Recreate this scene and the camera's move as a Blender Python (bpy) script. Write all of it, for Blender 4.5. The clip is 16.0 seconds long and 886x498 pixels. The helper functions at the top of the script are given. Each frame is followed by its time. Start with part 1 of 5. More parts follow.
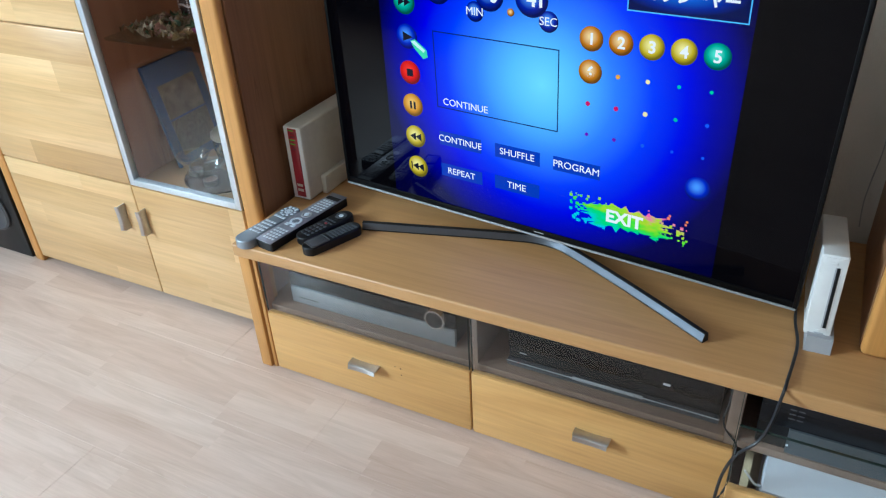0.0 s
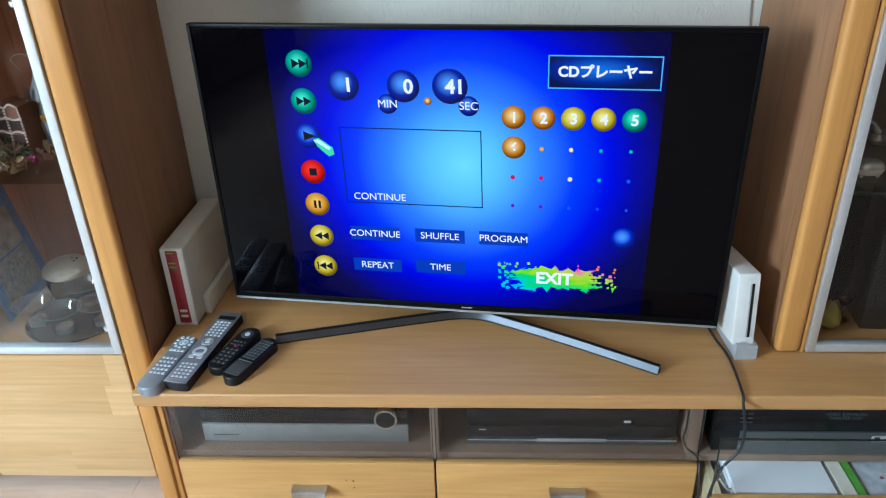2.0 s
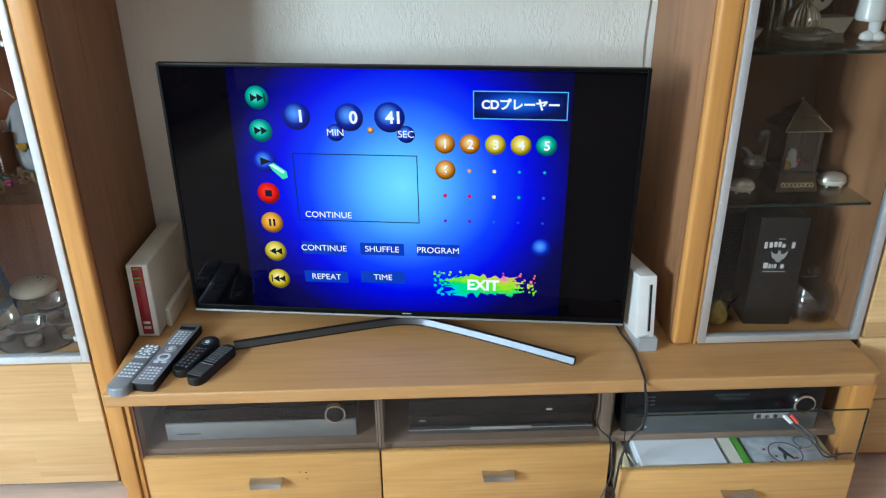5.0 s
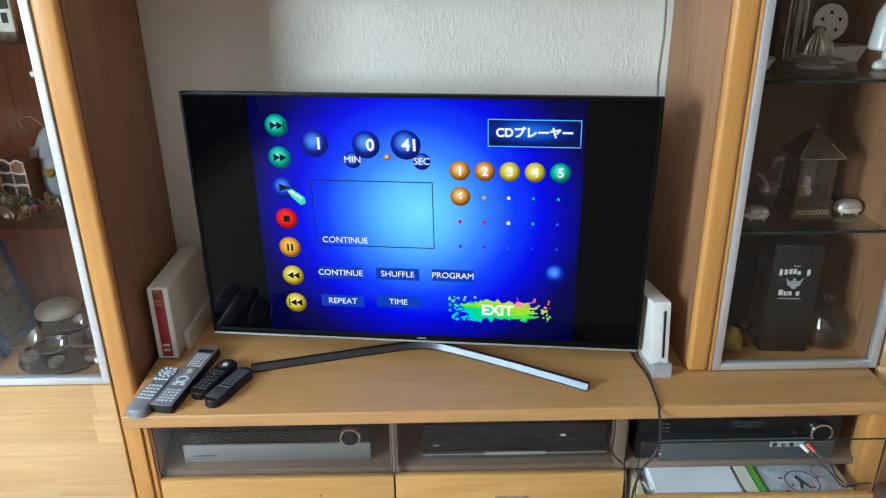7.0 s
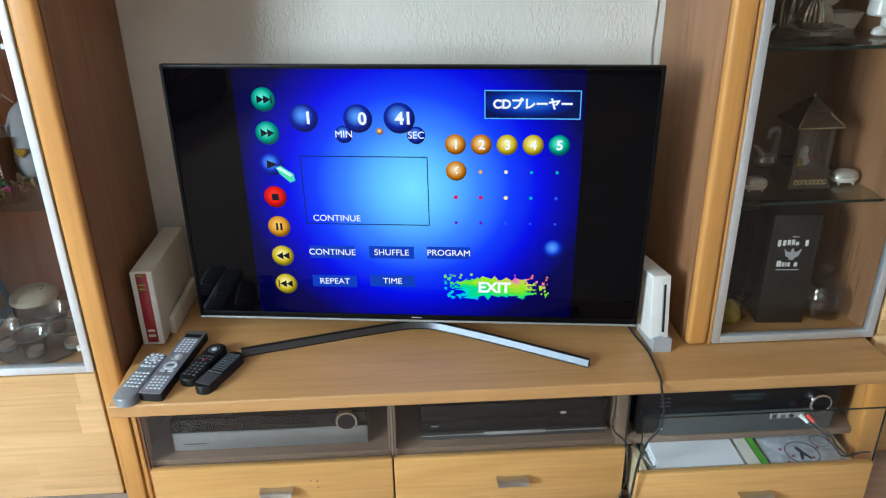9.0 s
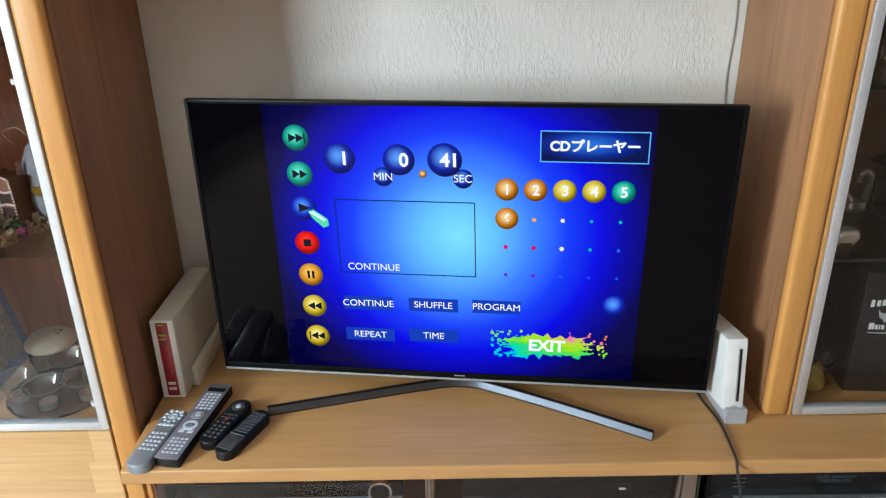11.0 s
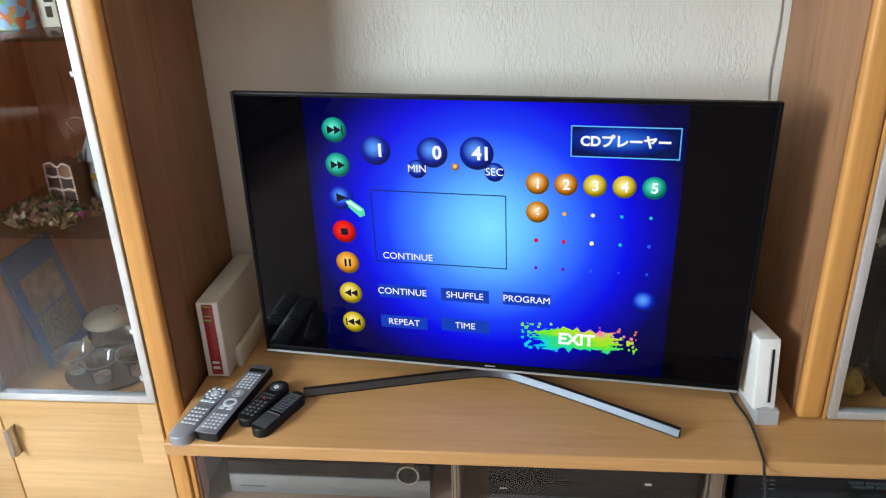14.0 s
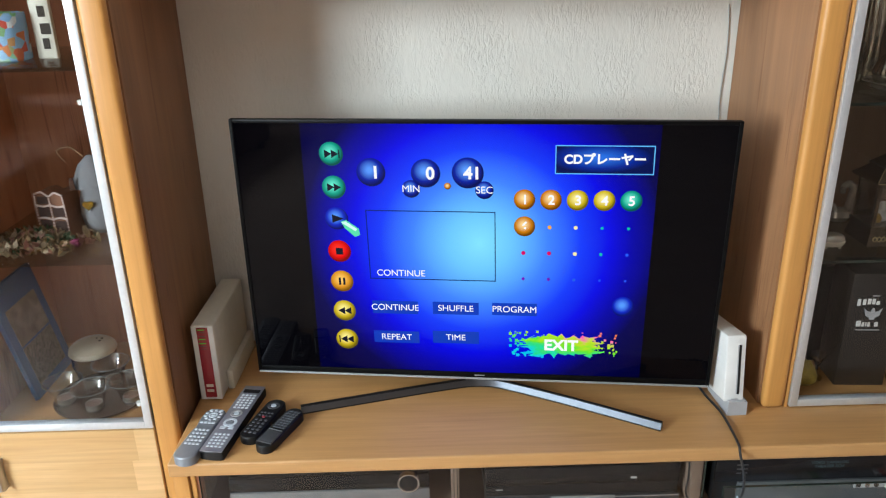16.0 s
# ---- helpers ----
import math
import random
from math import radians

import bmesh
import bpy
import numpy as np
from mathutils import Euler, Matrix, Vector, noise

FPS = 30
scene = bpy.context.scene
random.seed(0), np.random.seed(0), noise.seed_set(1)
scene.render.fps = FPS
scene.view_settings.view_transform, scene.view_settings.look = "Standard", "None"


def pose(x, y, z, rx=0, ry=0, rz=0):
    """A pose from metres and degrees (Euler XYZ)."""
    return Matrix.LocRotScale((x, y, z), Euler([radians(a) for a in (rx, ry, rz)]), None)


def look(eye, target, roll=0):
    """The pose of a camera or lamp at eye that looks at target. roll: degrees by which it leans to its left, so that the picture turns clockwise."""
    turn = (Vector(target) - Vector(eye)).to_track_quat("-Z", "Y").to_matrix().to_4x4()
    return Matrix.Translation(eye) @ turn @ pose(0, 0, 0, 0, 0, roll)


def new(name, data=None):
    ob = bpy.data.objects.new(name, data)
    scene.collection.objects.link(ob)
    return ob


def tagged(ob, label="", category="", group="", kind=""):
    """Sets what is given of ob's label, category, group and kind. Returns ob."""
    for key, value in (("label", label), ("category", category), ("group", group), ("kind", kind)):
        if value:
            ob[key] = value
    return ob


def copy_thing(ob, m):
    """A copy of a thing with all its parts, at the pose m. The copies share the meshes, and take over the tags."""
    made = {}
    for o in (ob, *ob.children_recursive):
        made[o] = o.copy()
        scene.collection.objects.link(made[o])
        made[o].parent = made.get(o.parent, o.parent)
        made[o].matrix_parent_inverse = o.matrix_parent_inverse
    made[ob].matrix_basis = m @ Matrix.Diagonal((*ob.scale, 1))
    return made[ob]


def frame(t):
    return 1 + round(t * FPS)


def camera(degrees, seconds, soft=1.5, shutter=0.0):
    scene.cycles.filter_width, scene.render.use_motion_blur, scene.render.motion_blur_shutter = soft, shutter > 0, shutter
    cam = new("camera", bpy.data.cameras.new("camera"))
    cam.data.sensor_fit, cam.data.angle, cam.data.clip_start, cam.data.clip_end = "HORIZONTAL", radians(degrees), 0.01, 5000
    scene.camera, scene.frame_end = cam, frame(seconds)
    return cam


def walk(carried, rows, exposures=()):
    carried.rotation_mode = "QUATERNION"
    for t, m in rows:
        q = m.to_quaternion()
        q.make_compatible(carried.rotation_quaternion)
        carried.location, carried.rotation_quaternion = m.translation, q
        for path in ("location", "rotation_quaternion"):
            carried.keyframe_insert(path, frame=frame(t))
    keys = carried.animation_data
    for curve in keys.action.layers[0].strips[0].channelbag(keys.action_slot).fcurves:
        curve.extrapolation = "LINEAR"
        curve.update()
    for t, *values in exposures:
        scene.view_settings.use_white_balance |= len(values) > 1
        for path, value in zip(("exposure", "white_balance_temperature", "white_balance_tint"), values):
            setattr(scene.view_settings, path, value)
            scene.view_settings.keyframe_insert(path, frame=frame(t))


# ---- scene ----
cam = camera(60.6, 16.0, soft=1.2)
PATH = [
    (0, (0.152, 0.074, 1.321), (-0.655, 1.554, 0.246), -3.3),
    (0.5, (-0.045, 0.139, 1.342), (-0.605, 1.691, 0.211), -2.7),
    (1, (-0.17, 0.047, 1.322), (-0.486, 1.719, 0.27), -1.9),
    (1.5, (-0.282, -0.037, 1.361), (-0.414, 1.675, 0.336), -2.0),
    (2, (-0.307, -0.006, 1.362), (-0.414, 1.752, 0.415), -2.0),
    (2.5, (-0.336, 0.014, 1.378), (-0.394, 1.785, 0.45), -1.3),
    (3, (-0.376, -0.063, 1.38), (-0.298, 1.745, 0.531), -0.8),
    (3.5, (-0.391, -0.131, 1.392), (-0.259, 1.674, 0.541), -0.3),
    (6, (-0.266, -0.26, 1.397), (-0.267, 1.563, 0.574), -0.7),
    (6.5, (-0.279, -0.258, 1.402), (-0.293, 1.574, 0.6), -0.8),
    (7, (-0.3, -0.256, 1.409), (-0.287, 1.582, 0.619), -0.8),
    (7.5, (-0.311, -0.256, 1.396), (-0.269, 1.578, 0.599), -1.2),
    (8, (-0.347, -0.251, 1.38), (-0.263, 1.565, 0.546), -1.1),
    (8.5, (-0.376, -0.245, 1.382), (-0.254, 1.568, 0.546), -0.7),
    (9, (-0.362, -0.209, 1.385), (-0.269, 1.603, 0.543), -0.8),
    (11.5, (-0.376, 0.001, 1.397), (-0.412, 1.838, 0.606), -1.2),
    (12, (-0.398, -0.022, 1.389), (-0.464, 1.823, 0.621), -1.2),
    (12.5, (-0.398, -0.033, 1.403), (-0.479, 1.811, 0.632), -1.1),
    (13, (-0.37, -0.045, 1.402), (-0.438, 1.814, 0.668), -1.3),
    (13.5, (-0.34, -0.037, 1.422), (-0.436, 1.803, 0.644), -2.2),
    (14, (-0.296, -0.048, 1.397), (-0.479, 1.768, 0.58), -1.9),
    (14.5, (-0.316, -0.077, 1.402), (-0.46, 1.756, 0.617), -2.4),
    (15, (-0.386, -0.118, 1.404), (-0.428, 1.736, 0.655), -2.0),
    (15.5, (-0.438, -0.144, 1.404), (-0.411, 1.7, 0.629), -1.9),
    (16, (-0.451, -0.16, 1.398), (-0.424, 1.7, 0.662), -1.2),
]
BALANCE = [(0.0, -0.16, 5600, 3), (2.0, -0.11, 5650, 3), (6.0, -0.04, 5950, 4), (9.0, -0.04, 6100, 5), (11.5, -0.03, 6400, 9), (16.0, 0.0, 6500, 10)]
walk(cam, [(t, look(eye, target, roll)) for t, eye, target, roll in PATH], BALANCE)

# ---- world and light: daylight through one large window in the side wall ----
world = bpy.data.worlds.new("world")
scene.world = world
world.use_nodes = True
wn = world.node_tree
sky = wn.nodes.new("ShaderNodeTexSky")
sky.sky_type, sky.sun_disc = "NISHITA", False
sky.sun_elevation, sky.sun_rotation = radians(40), radians(200)
wn.links.new(sky.outputs[0], wn.nodes["Background"].inputs[0])
wn.nodes["Background"].inputs[1].default_value = 0.12

WIN_Y0, WIN_Y1, WIN_Z0, WIN_Z1 = -2.0, -0.4, 1.0, 2.3
ROOM_X0, ROOM_X1, ROOM_Y0, ROOM_Y1, ROOM_H = -3.3, 2.6, -3.2, 1.752, 2.5
lamp = bpy.data.lights.new("window_daylight", "AREA")
lamp.shape, lamp.size, lamp.size_y = "RECTANGLE", WIN_Z1 - WIN_Z0, WIN_Y1 - WIN_Y0
lamp.energy, lamp.color = 360.0, (0.80, 0.935, 1.0)
lamp_ob = new("window_daylight", lamp)
lamp_ob.matrix_world = look((ROOM_X0 - 0.12, (WIN_Y0 + WIN_Y1) / 2, (WIN_Z0 + WIN_Z1) / 2), (0, (WIN_Y0 + WIN_Y1) / 2, (WIN_Z0 + WIN_Z1) / 2))


# ---- materials ----
def mat_base(name):
    m = bpy.data.materials.new(name)
    m.use_nodes = True
    nt = m.node_tree
    return m, nt, nt.nodes["Principled BSDF"]


def math_node(nt, op, a, b=None):
    n = nt.nodes.new("ShaderNodeMath")
    n.operation = op
    for i, v in ((0, a), (1, b)):
        if v is None:
            continue
        if isinstance(v, (int, float)):
            n.inputs[i].default_value = v
        else:
            nt.links.new(v, n.inputs[i])
    return n.outputs[0]


def ramp(nt, fac, stops):
    r = nt.nodes.new("ShaderNodeValToRGB")
    e = r.color_ramp.elements
    e[0].position, e[0].color = stops[0][0], (*stops[0][1], 1)
    e[1].position, e[1].color = stops[-1][0], (*stops[-1][1], 1)
    for p, c in stops[1:-1]:
        k = e.new(p)
        k.color = (*c, 1)
    nt.links.new(fac, r.inputs[0])
    return r.outputs[0]


def mix_rgb(nt, blend, fac, a, b):
    n = nt.nodes.new("ShaderNodeMix")
    n.data_type, n.blend_type = "RGBA", blend
    for sock, v in ((n.inputs[0], fac), (n.inputs[6], a), (n.inputs[7], b)):
        if isinstance(v, (int, float)):
            sock.default_value = v
        elif isinstance(v, tuple):
            sock.default_value = (*v, 1)
        else:
            nt.links.new(v, sock)
    return n.outputs[2]


def noise_tex(nt, vec, scale, detail=4.0, rough=0.55, dist=0.0):
    n = nt.nodes.new("ShaderNodeTexNoise")
    n.inputs["Scale"].default_value, n.inputs["Detail"].default_value = scale, detail
    n.inputs["Roughness"].default_value, n.inputs["Distortion"].default_value = rough, dist
    nt.links.new(vec, n.inputs["Vector"])
    return n.outputs["Fac"]


def mapped(nt, vec, scale):
    m = nt.nodes.new("ShaderNodeMapping")
    m.inputs["Scale"].default_value = scale
    nt.links.new(vec, m.inputs["Vector"])
    return m.outputs[0]


def bump(nt, height, strength, dist, bsdf):
    b = nt.nodes.new("ShaderNodeBump")
    b.inputs["Strength"].default_value, b.inputs["Distance"].default_value = strength, dist
    nt.links.new(height, b.inputs["Height"])
    nt.links.new(b.outputs[0], bsdf.inputs["Normal"])


def plain(name, color, rough=0.5, metal=0.0, vary=0.08, scale=40.0, bumpy=0.0, spec=0.5):
    m, nt, b = mat_base(name)
    tc = nt.nodes.new("ShaderNodeTexCoord")
    f = noise_tex(nt, tc.outputs["Object"], scale, 5)
    lo, hi = tuple(c * (1 - vary) for c in color), tuple(min(1, c * (1 + vary)) for c in color)
    nt.links.new(ramp(nt, f, [(0.3, lo), (0.7, hi)]), b.inputs["Base Color"])
    b.inputs["Metallic"].default_value, b.inputs["Specular IOR Level"].default_value = metal, spec
    r = math_node(nt, "MULTIPLY_ADD", noise_tex(nt, tc.outputs["Object"], scale * 0.3, 3), 0.16)
    r.node.inputs[2].default_value = rough - 0.08
    nt.links.new(r, b.inputs["Roughness"])
    if bumpy:
        bump(nt, noise_tex(nt, tc.outputs["Object"], scale * 6, 3), bumpy, 0.001, b)
    return m


def wood(name, light, dark, axis, staves=0.0, rough=0.38, streak=0.5):
    """Oiled solid wood or veneer, grain along the axis; staves: height of glued strips in metres."""
    m, nt, b = mat_base(name)
    tc = nt.nodes.new("ShaderNodeTexCoord")
    info = nt.nodes.new("ShaderNodeObjectInfo")
    off = nt.nodes.new("ShaderNodeCombineXYZ")
    for i in range(3):
        nt.links.new(math_node(nt, "MULTIPLY", info.outputs["Random"], 7.3 + 3.1 * i), off.inputs[i])
    add = nt.nodes.new("ShaderNodeVectorMath")
    add.operation = "ADD"
    nt.links.new(tc.outputs["Object"], add.inputs[0])
    nt.links.new(off.outputs[0], add.inputs[1])
    vec = add.outputs[0]
    k = "xyz".index(axis)
    tone = None
    if staves:
        sep = nt.nodes.new("ShaderNodeSeparateXYZ")
        nt.links.new(vec, sep.inputs[0])
        cross = sep.outputs[2] if axis == "x" else sep.outputs[0]
        row = math_node(nt, "FLOOR", math_node(nt, "DIVIDE", cross, staves))
        wn1 = nt.nodes.new("ShaderNodeTexWhiteNoise")
        wn1.noise_dimensions = "1D"
        nt.links.new(row, wn1.inputs["W"])
        along = math_node(nt, "ADD", math_node(nt, "DIVIDE", sep.outputs[k], 0.55), math_node(nt, "MULTIPLY", wn1.outputs["Value"], 5.0))
        cell = nt.nodes.new("ShaderNodeCombineXYZ")
        nt.links.new(math_node(nt, "FLOOR", along), cell.inputs[0])
        nt.links.new(row, cell.inputs[1])
        wn2 = nt.nodes.new("ShaderNodeTexWhiteNoise")
        wn2.noise_dimensions = "2D"
        nt.links.new(cell.outputs[0], wn2.inputs["Vector"])
        tone = wn2.outputs["Value"]
        sh = nt.nodes.new("ShaderNodeVectorMath")
        sh.operation = "ADD"
        mul = nt.nodes.new("ShaderNodeVectorMath")
        mul.operation = "SCALE"
        nt.links.new(wn2.outputs["Color"], mul.inputs[0])
        mul.inputs["Scale"].default_value = 4.0
        nt.links.new(vec, sh.inputs[0])
        nt.links.new(mul.outputs[0], sh.inputs[1])
        vec = sh.outputs[0]
    s1, s2, s3 = [9.0] * 3, [110.0] * 3, [26.0] * 3
    s1[k], s2[k], s3[k] = 0.9, 4.0, 1.6
    broad = noise_tex(nt, mapped(nt, vec, tuple(s1)), 1.0, 4, 0.55, 0.9)
    fine = noise_tex(nt, mapped(nt, vec, tuple(s2)), 1.0, 4, 0.6, 0.3)
    strk = noise_tex(nt, mapped(nt, vec, tuple(s3)), 1.0, 3, 0.5, 1.2)
    col = ramp(nt, broad, [(0.28, dark), (0.52, tuple((a + c) / 2 for a, c in zip(light, dark))), (0.75, light)])
    col = mix_rgb(nt, "MULTIPLY", 0.55, col, ramp(nt, fine, [(0.3, (0.78, 0.74, 0.7)), (0.65, (1.06, 1.05, 1.03))]))
    col = mix_rgb(nt, "MULTIPLY", streak, col, ramp(nt, strk, [(0.62, (1, 1, 1)), (0.74, (0.66, 0.56, 0.46))]))
    if streak >= 0.5:
        s4, s5 = [34.0] * 3, [5.0] * 3
        s4[k], s5[k] = 1.3, 2.0
        thread = math_node(nt, "ABSOLUTE", math_node(nt, "SUBTRACT", noise_tex(nt, mapped(nt, vec, tuple(s4)), 1.0, 2, 0.5, 1.5), 0.5))
        where = noise_tex(nt, mapped(nt, vec, tuple(s5)), 1.0, 2, 0.5)
        crack = math_node(nt, "MULTIPLY", ramp(nt, thread, [(0.004, (1, 1, 1)), (0.022, (0, 0, 0))]), ramp(nt, where, [(0.56, (0, 0, 0)), (0.64, (1, 1, 1))]))
        col = mix_rgb(nt, "MULTIPLY", 0.75, col, ramp(nt, crack, [(0.0, (1, 1, 1)), (1.0, (0.42, 0.32, 0.25))]))
        s6 = [11.0] * 3
        s6[k] = 3.6
        vor = nt.nodes.new("ShaderNodeTexVoronoi")
        vor.inputs["Scale"].default_value = 1.0
        nt.links.new(mapped(nt, vec, tuple(s6)), vor.inputs["Vector"])
        col = mix_rgb(nt, "MULTIPLY", 0.8, col, ramp(nt, vor.outputs["Distance"], [(0.03, (0.45, 0.34, 0.25)), (0.09, (0.82, 0.74, 0.66)), (0.22, (1, 1, 1))]))
    if tone is not None:
        col = mix_rgb(nt, "MULTIPLY", 0.9, col, ramp(nt, tone, [(0.0, (0.76, 0.68, 0.58)), (0.35, (0.94, 0.91, 0.87)), (1.0, (1.1, 1.1, 1.1))]))
    nt.links.new(col, b.inputs["Base Color"])
    r = math_node(nt, "MULTIPLY_ADD", fine, 0.2)
    r.node.inputs[2].default_value = rough - 0.08
    nt.links.new(r, b.inputs["Roughness"])
    bump(nt, fine, 0.12, 0.0006, b)
    return m


def glass(name, tint=(0.93, 0.95, 0.94), rough=0.0, shine=0.03, rim=0.6):
    m, nt, b = mat_base(name)
    nt.nodes.remove(b)
    tr, gl = nt.nodes.new("ShaderNodeBsdfTransparent"), nt.nodes.new("ShaderNodeBsdfGlossy")
    tr.inputs[0].default_value = (*tint, 1)
    gl.inputs["Roughness"].default_value = rough
    lw, mx = nt.nodes.new("ShaderNodeLayerWeight"), nt.nodes.new("ShaderNodeMixShader")
    gloss = math_node(nt, "MULTIPLY_ADD", math_node(nt, "POWER", lw.outputs["Facing"], 3.5), rim)
    gloss.node.inputs[2].default_value = shine
    nt.links.new(gloss, mx.inputs[0])
    nt.links.new(tr.outputs[0], mx.inputs[1])
    nt.links.new(gl.outputs[0], mx.inputs[2])
    nt.links.new(mx.outputs[0], nt.nodes["Material Output"].inputs[0])
    return m


def lit(name, color, strength=1.0, rough=0.12):
    """A patch of a screen that gives off its own light under the glossy panel."""
    m, nt, b = mat_base(name)
    b.inputs["Base Color"].default_value = (0.001, 0.001, 0.0012, 1)
    b.inputs["Roughness"].default_value = rough
    b.inputs["Specular IOR Level"].default_value = 0.1
    b.inputs["Emission Color"].default_value = (*color, 1)
    b.inputs["Emission Strength"].default_value = strength
    return m


def lit_ball(name, rim, core):
    m = lit(name, rim)
    nt = m.node_tree
    b = nt.nodes["Principled BSDF"]
    tc = nt.nodes.new("ShaderNodeTexCoord")
    sep = nt.nodes.new("ShaderNodeSeparateXYZ")
    nt.links.new(tc.outputs["Generated"], sep.inputs[0])
    dx = math_node(nt, "POWER", math_node(nt, "ABSOLUTE", math_node(nt, "SUBTRACT", sep.outputs[0], 0.45)), 2)
    dz = math_node(nt, "POWER", math_node(nt, "ABSOLUTE", math_node(nt, "SUBTRACT", sep.outputs[2], 0.58)), 2)
    d = math_node(nt, "SQRT", math_node(nt, "ADD", dx, dz))
    nt.links.new(ramp(nt, d, [(0.06, core), (0.36, rim), (0.52, tuple(c * 0.25 for c in rim))]), b.inputs["Emission Color"])
    return m


M_DOOR = wood("solid_wood_doors", (0.80, 0.57, 0.31), (0.64, 0.41, 0.19), "x", staves=0.085, rough=0.32, streak=0.3)
M_DRAWER = wood("solid_wood_drawers", (0.70, 0.415, 0.155), (0.53, 0.285, 0.088), "x", streak=0.45)
M_POST = wood("solid_wood_posts", (0.60, 0.30, 0.088), (0.51, 0.24, 0.062), "z", streak=0.2)
M_TOP = wood("solid_wood_top", (0.54, 0.302, 0.122), (0.43, 0.225, 0.080), "x", streak=0.45)
M_SIDE = wood("veneer_side", (0.42, 0.212, 0.105), (0.25, 0.122, 0.056), "z", rough=0.45, streak=0.7)
M_INNER = wood("veneer_inside", (0.55, 0.25, 0.135), (0.38, 0.155, 0.082), "z", rough=0.5)
# inside veneer again, its colour darkened for the shade in the right-hand cabinets
M_INNER_SHADED = wood("veneer_inside_shaded", (0.21, 0.125, 0.07), (0.13, 0.075, 0.04), "z", rough=0.5)
M_GREYWOOD = wood("grey_brown_veneer", (0.27, 0.19, 0.145), (0.19, 0.128, 0.097), "x", rough=0.5, streak=0.2)
M_DRAWER_IN = wood("pale_drawer_wood", (0.666, 0.589, 0.399), (0.568, 0.471, 0.294), "y", streak=0.2)
M_ALU = plain("brushed_aluminium", (0.70, 0.75, 0.80), 0.40, 0.7, 0.04, 90)
M_HANDLE = plain("satin_nickel", (0.5, 0.49, 0.48), 0.32, 1.0, 0.06, 120)
M_GLASS = glass("door_glass", (0.91, 0.91, 0.90), shine=0.024, rim=0.65)
M_CLEAR = glass("clear_glass", (0.95, 0.96, 0.96), shine=0.09, rim=0.9)
M_CRYSTAL, nt, b = mat_base("solid_clear_glass")
b.inputs["Transmission Weight"].default_value, b.inputs["Roughness"].default_value, b.inputs["IOR"].default_value = 1.0, 0.0, 1.47
M_FLAP = glass("drawer_glass", (0.97, 0.985, 0.98), shine=0.02)
M_SHELFGLASS = glass("shelf_glass", (0.82, 0.88, 0.85))
M_GAP = plain("dark_gap", (0.03, 0.02, 0.015), 0.8)
M_BLACK = plain("black_plastic", (0.009, 0.009, 0.010), 0.38, spec=0.3)
M_GLOSSBLACK = plain("gloss_black", (0.008, 0.008, 0.010), 0.22, vary=0.02, spec=0.25)
M_DARKGREY = plain("dark_grey_plastic", (0.06, 0.06, 0.065), 0.45)
M_SILVER = plain("silver_paint", (0.42, 0.43, 0.45), 0.38, 0.35, 0.05)
M_STEEL = plain("brushed_steel", (0.135, 0.15, 0.175), 0.36, 1.0, 0.015, 30)
M_CHROME = plain("chrome", (0.75, 0.76, 0.78), 0.12, 1.0, 0.03)
M_WHITE = plain("white_plastic", (0.70, 0.70, 0.69), 0.35, 0, 0.03)
M_CREAM = plain("cream_plastic", (0.64, 0.60, 0.51), 0.5, 0, 0.04, 60, 0.1)
M_RED = plain("red_plastic", (0.29, 0.014, 0.026), 0.3, 0, 0.05)
M_GREYPL = plain("grey_plastic", (0.38, 0.39, 0.41), 0.45, 0, 0.04)
M_KEY = plain("pale_rubber_keys", (0.60, 0.66, 0.72), 0.45, 0, 0.08)
M_KEYDARK = plain("dark_rubber_keys", (0.06, 0.065, 0.075), 0.45, 0, 0.1)
M_CABLE = plain("black_cable", (0.02, 0.02, 0.022), 0.42)
M_PAPER = plain("white_paper", (0.80, 0.84, 0.93), 0.7, 0, 0.03, 12)
M_EDGE = plain("green_glass_edge", (0.014, 0.026, 0.021), 0.2)
M_MARK = plain("white_print", (0.7, 0.7, 0.7), 0.5)
M_CERAMIC = plain("white_ceramic", (0.66, 0.62, 0.54), 0.25, 0, 0.04)
M_WHITECORD = plain("white_cord", (0.42, 0.42, 0.41), 0.5)


def wallpaper():
    m, nt, b = mat_base("textured_white_wallpaper")
    g = nt.nodes.new("ShaderNodeNewGeometry")
    v = mapped(nt, g.outputs["Position"], (112, 112, 42))
    h1 = noise_tex(nt, v, 1.0, 4, 0.6, 0.9)
    h2 = noise_tex(nt, mapped(nt, g.outputs["Position"], (40, 40, 19)), 1.0, 3, 0.55, 1.5)
    patch = ramp(nt, noise_tex(nt, mapped(nt, g.outputs["Position"], (11, 11, 6)), 1.0, 2), [(0.38, (0.15, 0.15, 0.15)), (0.62, (1, 1, 1))])
    h = math_node(nt, "ADD", math_node(nt, "MULTIPLY", ramp(nt, h1, [(0.40, (0, 0, 0)), (0.66, (1, 1, 1))]), patch), math_node(nt, "MULTIPLY", h2, 0.7))
    dirt = noise_tex(nt, g.outputs["Position"], 2.2, 4)
    nt.links.new(ramp(nt, dirt, [(0.3, (0.72, 0.69, 0.625)), (0.7, (0.80, 0.775, 0.715))]), b.inputs["Base Color"])
    b.inputs["Roughness"].default_value = 0.75
    bump(nt, h, 0.5, 0.0024, b)
    return m


